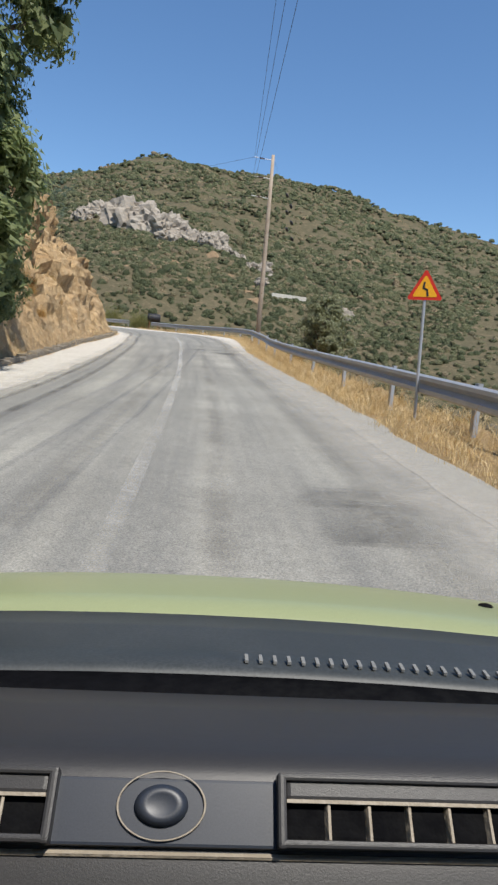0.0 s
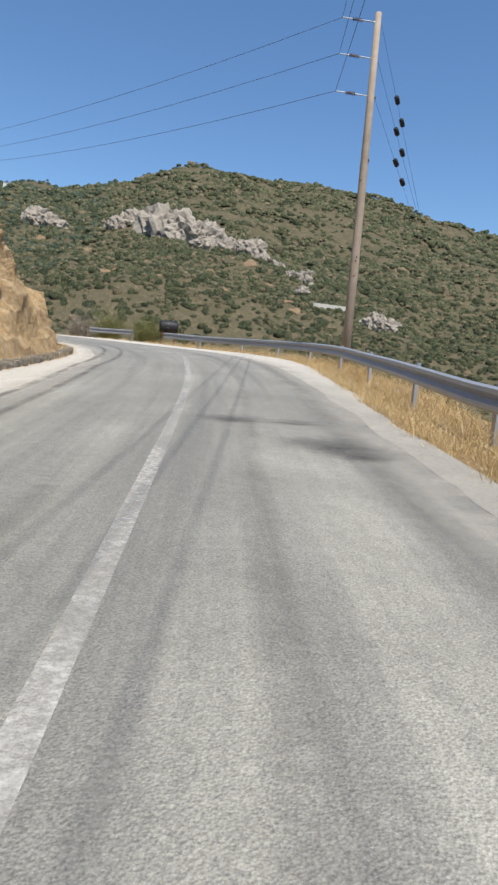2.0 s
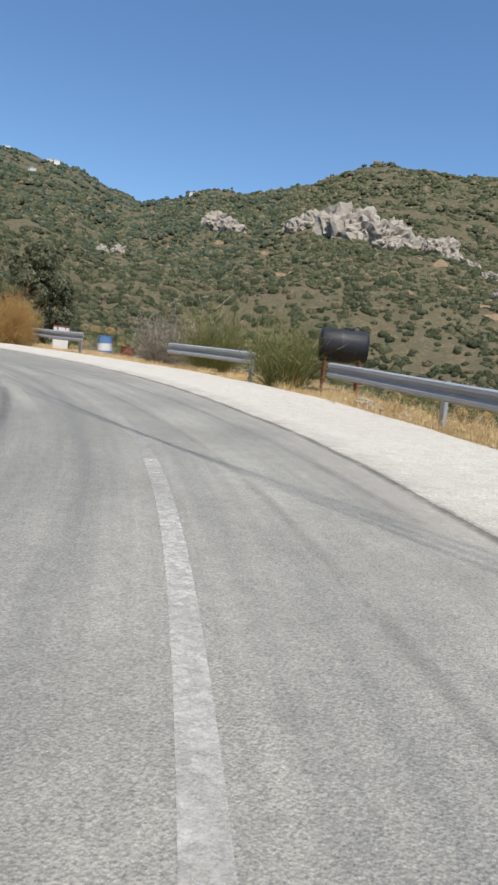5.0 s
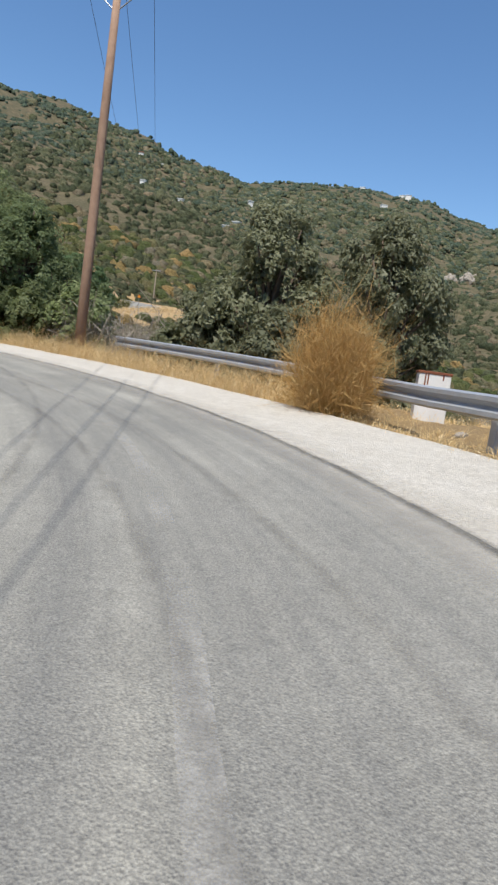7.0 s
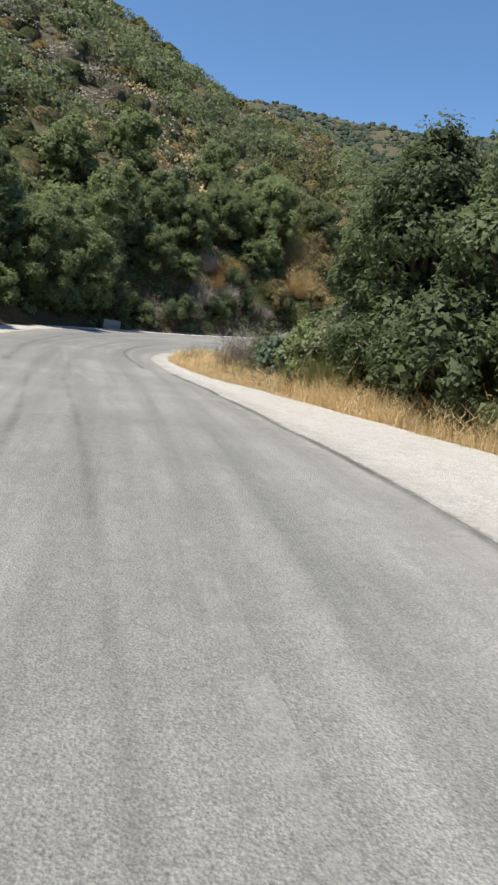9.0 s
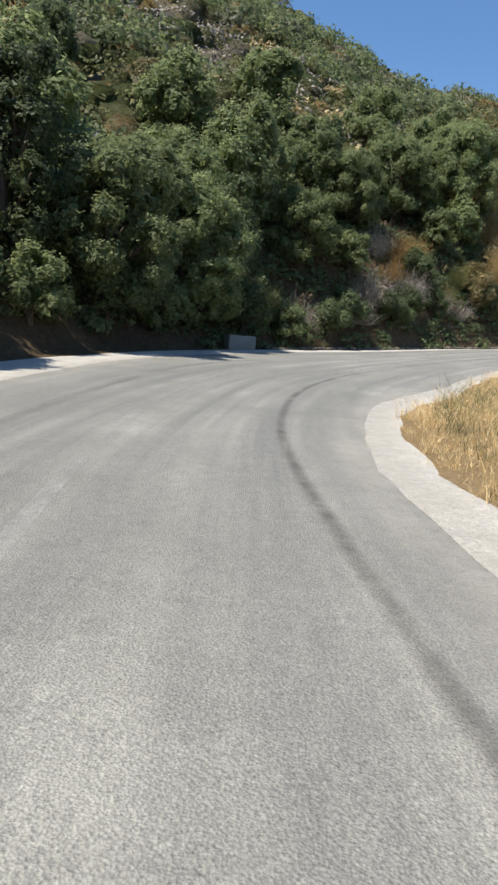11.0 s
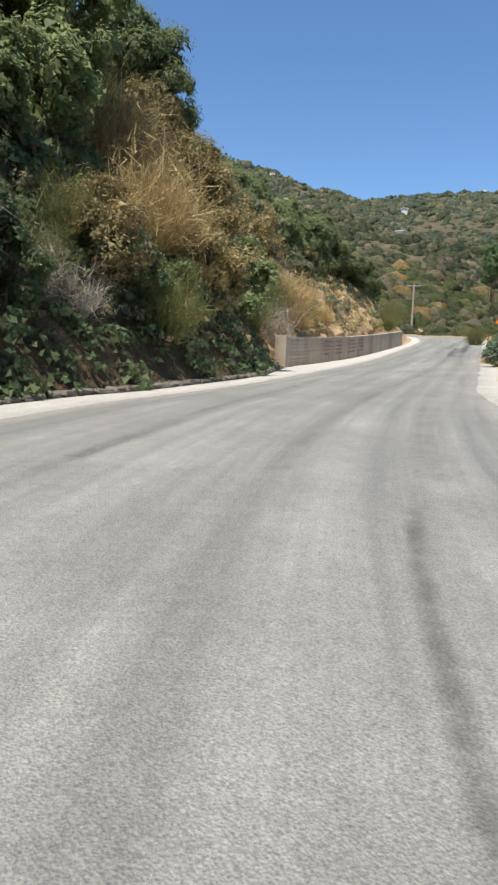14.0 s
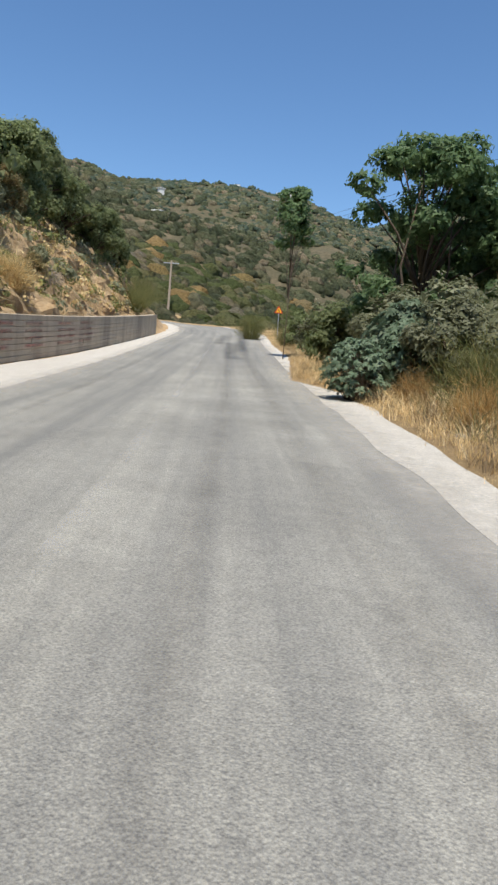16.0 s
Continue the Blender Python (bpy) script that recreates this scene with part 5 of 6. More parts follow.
# dry grass along the verges
def grass(name, s0, s1, lo, hi, n, h, mat, label, edge=EDGE_R):
    g = np.random.default_rng(int(s0 * 10) + n)
    m = n // 22
    cs = g.uniform(s0, s1, m)
    cl = along(cs, edge) + g.uniform(lo, hi, m) * (1 if edge is EDGE_R else -1)
    i = g.integers(0, m, n)
    s = cs[i] + g.normal(0, 0.09, n)
    l = cl[i] + g.normal(0, 0.09, n)
    x = np.interp(s, step, AX[:, 0]) + np.interp(s, step, RIGHT[:, 0]) * l
    y = np.interp(s, step, AX[:, 1]) + np.interp(s, step, RIGHT[:, 1]) * l
    z = terrain(x, y)[0] - 0.03
    hh = h * g.uniform(0.35, 1.2, n) * (0.3 + 1.4 * g.uniform(0, 1, m)[i] ** 2)
    lean = g.normal(0, 0.5, (n, 2)) * hh[:, None]
    w = g.normal(size=(n, 2))
    w = w / np.linalg.norm(w, axis=1)[:, None] * 0.005
    b = np.stack([x, y, z], 1)
    W = np.concatenate([w, np.zeros((n, 1))], 1)
    mid = b + np.stack([lean[:, 0] * 0.35, lean[:, 1] * 0.35, hh * 0.6], 1)
    tip = b + np.stack([lean[:, 0], lean[:, 1], hh * 0.95], 1)
    v = np.stack([b - W, b + W, mid + W * 0.8, mid - W * 0.8, tip], 1).reshape(-1, 3)
    o = np.arange(n)[:, None] * 5
    q = np.concatenate([o + np.array([[0, 1, 2]]), o + np.array([[3, 2, 4]])])
    return tagged(raw(name, v, q, mat), label, "grass", kind="stuff")


grass("dry_grass", -8, 61, 0.0, 1.9, 80000, 0.24, L_straw, "tall dry yellow grass along the guard rail")
grass("dry_grass_bend", 74, 92, 0.0, 1.7, 42000, 0.38, L_straw, "dry yellow grass along the bend")
grass("dry_grass_inner", 88, 135, 0.0, 2.0, 38000, 0.26, L_straw, "dry straw-coloured grass inside the bend")
grass("dry_grass_far", 135, 200, 0.1, 3.5, 44000, 0.36, L_straw, "tall dry grass at the roadside")
grass("dry_grass_bank", 14, 47, 0.0, 0.7, 5000, 0.22, L_straw, "dry grass at the foot of the rock cutting", EDGE_L)
grass("dry_grass_slope", 150, 190, 0.9, 6.0, 20000, 0.35, L_straw, "dry grass on the slope above the wall", EDGE_L)
grass("dry_grass_gap", 60, 75, 0.0, 4.5, 26000, 0.15, L_straw, "thin dry grass in the gap of the rail")
grass("dry_grass_cut", 14, 47, 0.7, 5.0, 6000, 0.2, L_straw, "thin dry grass on the rock cutting", EDGE_L)
grass("dry_grass_edge", 134, 160, 0.0, 3.2, 26000, 0.28, L_straw, "dense dry grass beside the leafy bushes")
grass("red_weeds_bend", 73, 93, 0.1, 1.6, 3800, 0.6, L_dry, "reddish dead weeds around the pole and the rail")
grass("brown_weeds", 134, 162, 0.0, 3.4, 15000, 0.32, L_brown, "brown dead weeds among the roadside grass")
grass("green_weeds", 134, 162, 0.5, 3.6, 20000, 0.45, L_weed, "olive-green weeds among the roadside grass")
grass("green_weeds_bend", 84, 112, 0.5, 3.0, 9000, 0.4, L_weed, "olive-green weeds inside the bend")
grass("red_weeds", -5, 61, 0.2, 1.6, 6000, 0.34, L_dry, "reddish dead weeds among the grass")


# ---- marks on the asphalt ----
def mark(name, s0, s1, f, width, mat, lift, label):
    fn = f if callable(f) else (lambda s: along(s, f))
    return ribbon(name, s0, s1, lambda s: fn(s) - width / 2, lambda s: fn(s) + width / 2, mat, lift, 3, label, "road marking", kind="mark")


mark("tar_seam", 44, 96, lambda s: along(s, TAR_R) + 0.02 + w1(s) * 0.5 - 0.1, 0.16, M_tar, 0.008, "dark tar seam along the asphalt's edge")
mark("tar_seam", 97, 127, lambda s: 0.35 + 0.0022 * (s - 114.0) ** 2, 0.17, M_skid, 0.008, "dark curved crack sealed with tar")
for k, (s0, s1, pts, wd) in enumerate([(-10, 60, [(-10, -2.4), (20, -2.5), (38, -2.6), (50, -1.6), (60, -1.0)], 0.22), (-10, 60, [(-10, -2.9), (20, -3.0), (38, -3.1), (50, -2.2), (60, -1.6)], 0.2),
                                      (-10, 46, [(-10, 0.1), (20, 0.25), (46, 0.9)], 0.3), (-10, 44, [(-10, 1.35), (20, 1.4), (44, 1.9)], 0.45), (4, 26, [(4, -1.05), (26, -1.1)], 0.35), (48, 92, [(48, 1.2), (70, 0.0), (92, -1.5)], 0.14), (52, 92, [(52, 1.9), (74, 0.6), (92, -0.9)], 0.14),
                                      (62, 80, [(62, -1.5), (80, 0.9)], 0.12), (95, 131, [(95, -2.2), (112, -3.0), (131, -2.2)], 0.3), (128, 200, [(128, -2.3), (160, -2.7), (200, -2.7)], 0.3), (128, 200, [(128, -0.4), (150, 0.1), (200, 0.2)], 0.3), (128, 215, [(128, 1.0), (160, 0.9), (215, 0.9)], 0.5), (86, 98, [(86, -2.9), (98, -3.6)], 0.2)]):
    mark("tyre_mark", s0, s1, pts, wd, M_skid if k < 2 else M_tyre, 0.0085 + 0.0012 * k, "dark tyre track worn into the asphalt")
mark("gravel_spill", -12, 262, lambda s: tar_r(s) - 0.1, 1.1, M_spill, 0.0062, "loose pale gravel spilled over the asphalt edge")
mark("gravel_spill", -12, 262, lambda s: tar_l(s) + 0.1, 1.0, M_spill, 0.0062, "loose pale gravel spilled over the asphalt edge")
M_oil = stain_material("oil_on_asphalt", (0.06, 0.058, 0.055), 0.4)
for k, (s, l, ln, wd) in enumerate([(166, 0.3, 14, 1.1), (172, 0.9, 12, 0.9), (178, -0.4, 12, 0.8), (3.9, 1.15, 1.1, 0.9), (4.8, 1.0, 0.6, 0.7)]):
    mark("oil_stain", s, s + ln, [(s, l), (s + ln, l + 0.15)], wd, M_oil, 0.026 + 0.0012 * k, "dark oil stain on the asphalt")

M_darkpatch = stain_material("dark_uneven_patch", (0.075, 0.073, 0.07), 0.75)


def road_patch(s, l, ln, wd, lift, n=22):
    """An uneven dark patch lying on the asphalt, widest across the lane."""
    g = np.random.default_rng(int(s * 100))
    v, uv, f = [at(s, l, lift)], [(0.5, 0.5)], []
    for k in range(n):
        a = k * math.tau / n
        r = g.uniform(0.72, 1.1)
        v.append(at(s + math.sin(a) * ln / 2 * r, l + math.cos(a) * wd / 2 * r, lift))
        uv.append((0.5, 1.0))
        f.append((0, 1 + k, 1 + (k + 1) % n))
    o = v[0].copy()
    ob = made("asphalt_patch", Shape().add([tuple(p - o) for p in v], f), M_darkpatch)
    ob.location = o
    lay = ob.data.uv_layers.new(name="UVMap")
    lay.data.foreach_set("uv", np.array([uv[i] for q in f for i in q], dtype=np.float32).ravel())
    return tagged(ob, "dark uneven patch on the worn asphalt", "road marking", kind="structure")


for k, (s, l, ln, wd) in enumerate([(29.9, 0.30, 0.75, 1.25), (29.75, 1.1, 0.4, 1.1), (28.2, 1.35, 1.1, 1.3), (27.7, 1.5, 0.8, 1.1)]):
    road_patch(s, l, ln, wd, 0.031 + 0.0012 * k)


# ---- poles, wires, signs ----
def smooth_sag(a, b, sag, n=14):
    a, b = Vector(a), Vector(b)
    return [a.lerp(b, i / n) - Vector((0, 0, sag * 4 * (i / n) * (1 - i / n))) for i in range(n + 1)]


def wire(a, b, sag, r=0.008):
    o = Vector(a)
    t = made("power_line", Shape().tube([p - o for p in smooth_sag(a, b, sag)], r, 5), M_wire)
    t.location = o
    return tagged(t, "thin dark overhead power line", "power line", "overhead lines")


def insulator(t, a, b):
    """A rod with ribbed discs from a to b."""
    a, b = Vector(a), Vector(b)
    made("insulator_rod", Shape().tube([a, b], 0.018, 6), M_steel, t)
    sh = Shape()
    d = (b - a).normalized()
    for k in range(6):
        c = a.lerp(b, 0.42 + 0.05 * k)
        sh.tube([c - d * 0.02, c - d * 0.004, c + d * 0.02], [0.03, 0.075, 0.03], 10)
    made("insulator", sh, M_brown, t, "ribbed brown insulator")


P1 = Vector((0.55, 44.8, 0)); P1.z = 3.3
pole1 = thing("utility_pole", Matrix.Translation(P1), "weathered wooden utility pole with three side insulators", "utility pole")
made("shaft", Shape().tube([(0, 0, -1), (0, 0, 4), (-0.02, 0, 8), (-0.04, 0.02, 12.0)], [0.16, 0.145, 0.125, 0.10], 14), M_pole, pole1, smooth=True)
for k in range(22):
    a, z = random.uniform(0, math.tau), random.uniform(1, 11.5)
    made("knot", Shape().box(0.05, 0.05, 0.07, Matrix.Translation((math.cos(a) * 0.13, math.sin(a) * 0.13, z)), 0.015), M_bark, pole1)
arms1 = []
for z in (11.75, 10.6, 9.4):
    tip = Vector((-1.2, 0.05, z + 0.05))
    insulator(pole1, (-0.1, 0, z - 0.06), tip)
    arms1.append(P1 + tip)
P2 = Vector((-33.9, 71.6, 5.2))
pole2 = thing("utility_pole", Matrix.Translation(P2), "reddish wooden utility pole with a steel crossarm", "utility pole")
made("shaft", Shape().tube([(0, 0, -1), (0, 0, 4), (0.02, 0, 8), (0.03, 0, 11.35)], [0.17, 0.155, 0.135, 0.11], 14), M_polered, pole2, smooth=True)
ARM2 = 11.1
arm_m = Matrix.Translation((0.03, 0, ARM2)) @ pose(0, 0, 0, 0, 0, 35)
arm = made("crossarm", Shape().box(2.3, 0.09, 0.11, arm_m, 0.008), M_steel, pole2, "galvanised steel crossarm")
brace = Shape().tube([arm_m @ Vector((-0.7, 0, -0.05)), (0.02, 0, ARM2 - 0.65)], 0.02, 6).tube([arm_m @ Vector((0.7, 0, -0.05)), (0.02, 0, ARM2 - 0.65)], 0.02, 6)
made("brace", brace, M_steel, pole2)
arms2 = []
for x in (-1.08, 0.15, 1.08):
    a = arm_m @ Vector((x, 0, 0.06))
    sh = Shape()
    for k in range(4):
        sh.lathe([(0.03, 0.05 + k * 0.06), (0.07, 0.06 + k * 0.06), (0.03, 0.09 + k * 0.06)], 10, Matrix.Translation(a))
    made("insulator", sh, M_brown, pole2, "ribbed brown insulator")
    arms2.append(P2 + a + Vector((0, 0, 0.3)))


def far_pole(x, y, h, label):
    z = land(x, y)
    t = thing("utility_pole", Matrix.Translation((x, y, z)), label, "utility pole")
    made("shaft", Shape().tube([(0, 0, -1), (0, 0, h * 0.5), (0, 0, h)], [0.16, 0.14, 0.11], 10), M_pole, t)
    made("crossarm", Shape().box(2.0, 0.1, 0.12, pose(0, 0, h - 0.3, 0, 0, 30), 0.01), M_steel, t)
    return Vector((x, y, z + h))


P3 = far_pole(-139.5, 154.0, 6.6, "wooden utility pole beyond the far bend")
for k in range(3):
    wire(arms1[k], (1.5 + k * 0.8, -38, 11.5 - k * 0.2), 1.0)
    wire(arms1[k], arms2[k], 0.9)
    wire(arms2[k], P3 + Vector((-0.8 + 0.8 * k, 0, 0)), 1.6)
    # stays with black strain insulators, running down into the valley
    a, b = P1 + Vector((0.1, 0, 11.6 - k * 1.15)), Vector((16.0 + k * 1.5, 78.0 + k, -6.0))
    w = wire(a, b, 0.25, 0.005)
    for u in (0.067, 0.09):
        c = Vector(a).lerp(b, u) - Vector(a)
        d = (b - a).normalized()
        made("strain_insulator", Shape().tube([c - d * 0.17, c - d * 0.13, c + d * 0.13, c + d * 0.17], [0.05, 0.09, 0.09, 0.05], 10), M_black, w, "black strain insulator")


def warning_sign(x, y, z, turn, label):
    t = thing("warning_sign", Matrix.Translation((x, y, z)) @ pose(0, 0, 0, 0, -1.5, turn), label, "road sign", "warning signs")
    made("pole", Shape().tube([(0, 0, -0.8), (0, 0, 2.15)], 0.026, 12), M_steel, t)
    w, hgt, z0 = 0.55, 0.48, 1.74

    def tri(k, y0, y1, mat, name):
        cz = z0 + hgt / 3
        pts = []
        corners = [Vector((-w / 2, 0, z0)), Vector((w / 2, 0, z0)), Vector((0, 0, z0 + hgt))]
        c = Vector((0, 0, cz))
        for p in corners:
            d = (p - c)
            q = c + d * k
            n = Vector((-d.z, 0, d.x)).normalized() * 0.018 * k
            pts += [q - n - d.normalized() * 0.012, q + n - d.normalized() * 0.012]
        v = [(p.x, y0, p.z) for p in pts] + [(p.x, y1, p.z) for p in pts]
        m = len(pts)
        f = [tuple(range(m)), tuple(range(2 * m - 1, m - 1, -1))] + [(i, (i + 1) % m, m + (i + 1) % m, m + i) for i in range(m)]
        return made(name, Shape().add(v, f), mat, t)
    tri(1.0, -0.034, -0.030, M_signred, "plate")
    tri(0.72, -0.038, -0.036, M_signyellow, "yellow_field")
    sym = Shape()
    zz = [(0.045, 1.80), (0.03, 1.89), (-0.03, 1.92), (-0.018, 2.01)]
    for (xa, za), (xb, zb) in zip(zz, zz[1:]):
        d = Vector((xb - xa, 0, zb - za))
        n = Vector((-d.z, 0, d.x)).normalized() * 0.017
        e = d.normalized() * 0.012
        sym.add([(xa - n.x - e.x, -0.041, za - n.z - e.z), (xa + n.x - e.x, -0.041, za + n.z - e.z), (xb + n.x + e.x, -0.041, zb + n.z + e.z), (xb - n.x + e.x, -0.041, zb - n.z + e.z)], [(0, 1, 2, 3)])
    made("bend_symbol", sym, M_black, t)
    for bz in (1.83, 1.99):
        made("bracket", Shape().box(0.09, 0.03, 0.03, pose(0, -0.015, bz), 0.003), M_steel, t)
    return t


warning_sign(2.86, 11.5, land(2.86, 11.5) + 0.22, -14, "red and yellow triangular double-bend warning sign")
warning_sign(-106.6, 126.4, land(-106.6, 126.4), 34, "small far red and yellow triangular warning sign")

# ---- retaining wall ----
W0, W1, WH = 151.0, 187.0, 1.28
WALL = [(151, -6.1), (156, -5.75), (163, -5.35), (175, -5.0), (187, -4.85)]
wall = thing("retaining_wall", Matrix.Translation(at(W0, -6.1)), "board-marked concrete retaining wall with faded red marks", "wall")
o = at(W0, -6.1)
ss = np.arange(W0, W1 + 0.01, 1.0)
boards = [0.0, 0.16, 0.32, 0.48, 0.64, 0.8, 0.96, 1.12, WH]
body = Shape()
for v in ss:
    p = at(v, along(v, WALL)) - o
    side = Vector((np.interp(v, step, RIGHT[:, 0]), np.interp(v, step, RIGHT[:, 1]), 0))
    body.v += [tuple(p + Vector((0, 0, -0.4))), tuple(p + Vector((0, 0, WH - 0.01))), tuple(p - side * 0.35 + Vector((0, 0, WH - 0.01))), tuple(p - side * 0.35 + Vector((0, 0, -0.4)))]
for i in range(len(ss) - 1):
    for k in range(4):
        body.f.append((i * 4 + k, (i + 1) * 4 + k, (i + 1) * 4 + (k + 1) % 4, i * 4 + (k + 1) % 4))
body.f += [(0, 1, 2, 3), tuple(len(body.v) - 1 - k for k in range(4))]
made("core", body, M_board, wall)
for a in np.arange(W0, W1 - 0.5, 3.0):
    for z0, z1 in zip(boards, boards[1:]):
        sh = Shape()
        out = 0.012 + random.uniform(0, 0.02)
        for v in (a + 0.006, min(a + 2.994, W1)):
            p = at(v, along(v, WALL)) - o
            side = Vector((np.interp(v, step, RIGHT[:, 0]), np.interp(v, step, RIGHT[:, 1]), 0))
            for d, z in ((0.0, z0 + 0.006), (out, z0 + 0.01), (out, z1 - 0.01), (0.0, z1 - 0.006)):
                sh.v.append(tuple(p + side * d + Vector((0, 0, z))))
        sh.f = [(0, 1, 5, 4), (1, 2, 6, 5), (2, 3, 7, 6), (0, 3, 2, 1), (4, 5, 6, 7)]
        made("board", sh, M_board, wall)
pier = Shape().box(0.5, 0.55, WH + 0.1, Matrix.Translation(at(W0 - 0.2, -6.15) - o + Vector((0, 0, WH / 2))) @ pose(0, 0, 0, 0, 0, heading(W0)), 0.03)
made("pier", pier, M_board, wall, "plain concrete end pier")
M_redmark = stain_material("faded_red_paint", (0.38, 0.07, 0.06), 0.55)
for v0, v1 in ((157, 158.6), (159.4, 161), (162.4, 164.6), (165.2, 167.5)):
    for z in (0.35, 0.56, 0.77, 0.98):
        sh = Shape()
        for v in np.linspace(v0, v1 - random.uniform(0, 0.5), 4):
            p = at(v, along(v, WALL)) - o
            side = Vector((np.interp(v, step, RIGHT[:, 0]), np.interp(v, step, RIGHT[:, 1]), 0))
            sh.v += [tuple(p + side * 0.038 + Vector((0, 0, z))), tuple(p + side * 0.038 + Vector((0, 0, z + 0.13)))]
        sh.f = [(2 * i, 2 * i + 2, 2 * i + 3, 2 * i + 1) for i in range(3)]
        b = made("painted_bar", sh, M_redmark, wall, "faded red paint bar")
        uvl = b.data.uv_layers.new(name="UVMap")
        uvl.data.foreach_set("uv", np.array([(v[0] * 0 + i // 2, i % 2) for f in sh.f for i in f for v in (sh.v[i],)], dtype=np.float32).ravel())

# low stone kerb at the bank's foot
kerb = thing("stone_kerb", Matrix.Translation(at(2, -4.6)), "low rough stone kerb below the bank", "kerb")
ko = at(2, -4.6)


def kerb_stones(s0, s1, off, h, parent, origin, mat):
    s = s0
    while s < s1:
        ln = random.uniform(0.35, 0.7)
        bm = bmesh.new()
        bmesh.ops.create_cube(bm, size=1.0, matrix=Matrix.Diagonal((0.3, ln, h * random.uniform(0.85, 1.15), 1)))
        bmesh.ops.bevel(bm, geom=bm.edges[:], offset=0.03, segments=1, affect="EDGES")
        for v in bm.verts:
            v.co += Vector((random.uniform(-0.02, 0.02), random.uniform(-0.02, 0.02), random.uniform(-0.02, 0.02)))
        b = made("stone", Shape().bm(bm), mat, parent)
        p = at(s + ln / 2, along(s, EDGE_L) + off) - origin
        b.matrix_local = Matrix.Translation(p + Vector((0, 0, h * 0.3))) @ pose(0, 0, 0, 0, random.uniform(-6, 6), heading(s) + random.uniform(-3, 3))
        s += ln + 0.02


kerb_stones(2, 44, -0.15, 0.18, kerb, ko, M_kerb)
kerb2 = thing("stone_kerb", Matrix.Translation(at(118, -5.4)), "low concrete kerb along the wooded bank", "kerb")
kerb_stones(122, 150, -0.22, 0.13, kerb2, at(118, -5.4), M_kerb)


# ---- roadside objects ----
def drum(x, y, bands, label, tilt=0.0):
    t = thing("oil_drum", Matrix.Translation((x, y, land(x, y) - 0.02)) @ pose(0, 0, 0, tilt, tilt * 0.5, random.uniform(0, 360)), label, "oil drum", "oil drums")
    zs = [0.0, 0.28, 0.58, 0.88]
    for k, mat in enumerate(bands):
        z0, z1 = zs[k], zs[k + 1]
        made("shell", Shape().lathe([(0.285, z0), (0.29, z0 + 0.02), (0.29, z1 - 0.03), (0.302, z1 - 0.015), (0.29, z1)], 28), mat, t, smooth=False)
    made("lid", Shape().lathe([(0.29, 0.86), (0.30, 0.885), (0.28, 0.89), (0.27, 0.87), (0.02, 0.868)], 28), bands[2], t)
    return t


drum(-20.2, 73.0, (M_blue, M_white, M_blue), "blue oil drum with a white band on the verge", 3)
drum(-19.3, 73.3, (M_rust, M_rust, M_rust), "rusty brown oil drum on the verge", -3)
box_t = thing("metal_box", Matrix.Translation((-21.2, 71.2, land(-21.2, 71.2))) @ pose(0, 0, 0, 0, 0, 38), "white painted metal box with rust streaks behind the rail", "metal box")
made("body", Shape().box(0.58, 0.4, 1.0, pose(0, 0, 0.4), 0.02), M_white, box_t)
made("top", Shape().box(0.61, 0.43, 0.05, pose(0, 0, 0.90), 0.012), M_rust, box_t, "rusted top edge")
for x, ln in ((-0.12, 0.22), (0.15, 0.12), (-0.17, 0.5)):
    made("rust_streak", Shape().box(0.025, 0.006, ln, pose(x, -0.203, 0.9 - ln / 2)), M_rust, box_t)
tx, ty, tz = -8.7, 63.3, 5.55
stand = land(tx, ty)
tank = thing("water_tank", Matrix.Translation((tx, ty, stand)) @ pose(0, 0, 0, 0, 0, 15), "black cylindrical water tank lying on a metal stand", "water tank")
made("body", Shape().lathe([(0.1, -0.58), (0.34, -0.55), (0.39, -0.48), (0.39, -0.1), (0.405, -0.06), (0.39, -0.02), (0.39, 0.48), (0.34, 0.55), (0.1, 0.58)], 28, pose(0, 0, tz - stand + 0.39, 0, 90)), M_black, tank, smooth=True)
made("cap", Shape().lathe([(0.12, 0), (0.13, 0.02), (0.12, 0.06), (0.05, 0.07)], 18, pose(0.1, 0, tz - stand + 0.76)), M_black, tank)
for lx in (-0.4, 0.4):
    for ly in (-0.25, 0.25):
        made("leg", Shape().tube([(lx, ly, -0.3), (lx, ly * 0.9, tz - stand + 0.08)], 0.03, 8), M_rust, tank)
p = ground_at(120.0, -6.1)
block = thing("concrete_block", Matrix.Translation(p) @ pose(0, 0, 0, 0, 0, heading(119.6) + 60), "weathered concrete block at the foot of the wooded bank", "concrete block")
made("body", Shape().box(1.15, 0.5, 0.62, pose(0, 0, 0.22), 0.05), M_concrete, block)


def boulder(x, y, r, mat, label, seed, squash=0.7, category="rock", dz=0.0):
    bm = bmesh.new()
    bmesh.ops.create_icosphere(bm, subdivisions=4 if r > 3 else 3, radius=1.0)
    for v in bm.verts:
        n = noise.fractal(Vector((v.co.x * 1.9, v.co.y * 1.9, v.co.z * 0.9)) + Vector((seed * 3.1, 0, 0)), 0.7, 2.2, 5)
        c = noise.ridged_multi_fractal(Vector((v.co.x * 1.6, v.co.y * 1.6, v.co.z * 0.8)) + Vector((seed, seed * 2.0, 0)), 0.8, 2.2, 4, 0.9, 2.0)
        v.co *= max(0.55, min(1.12, 0.62 + 0.35 * n + 0.22 * c)) * r
        v.co.z *= squash
    ob = made("rock", Shape().bm(bm), mat)
    ob.matrix_world = Matrix.Translation((x, y, land(x, y) + dz))
    return tagged(ob, label, category)


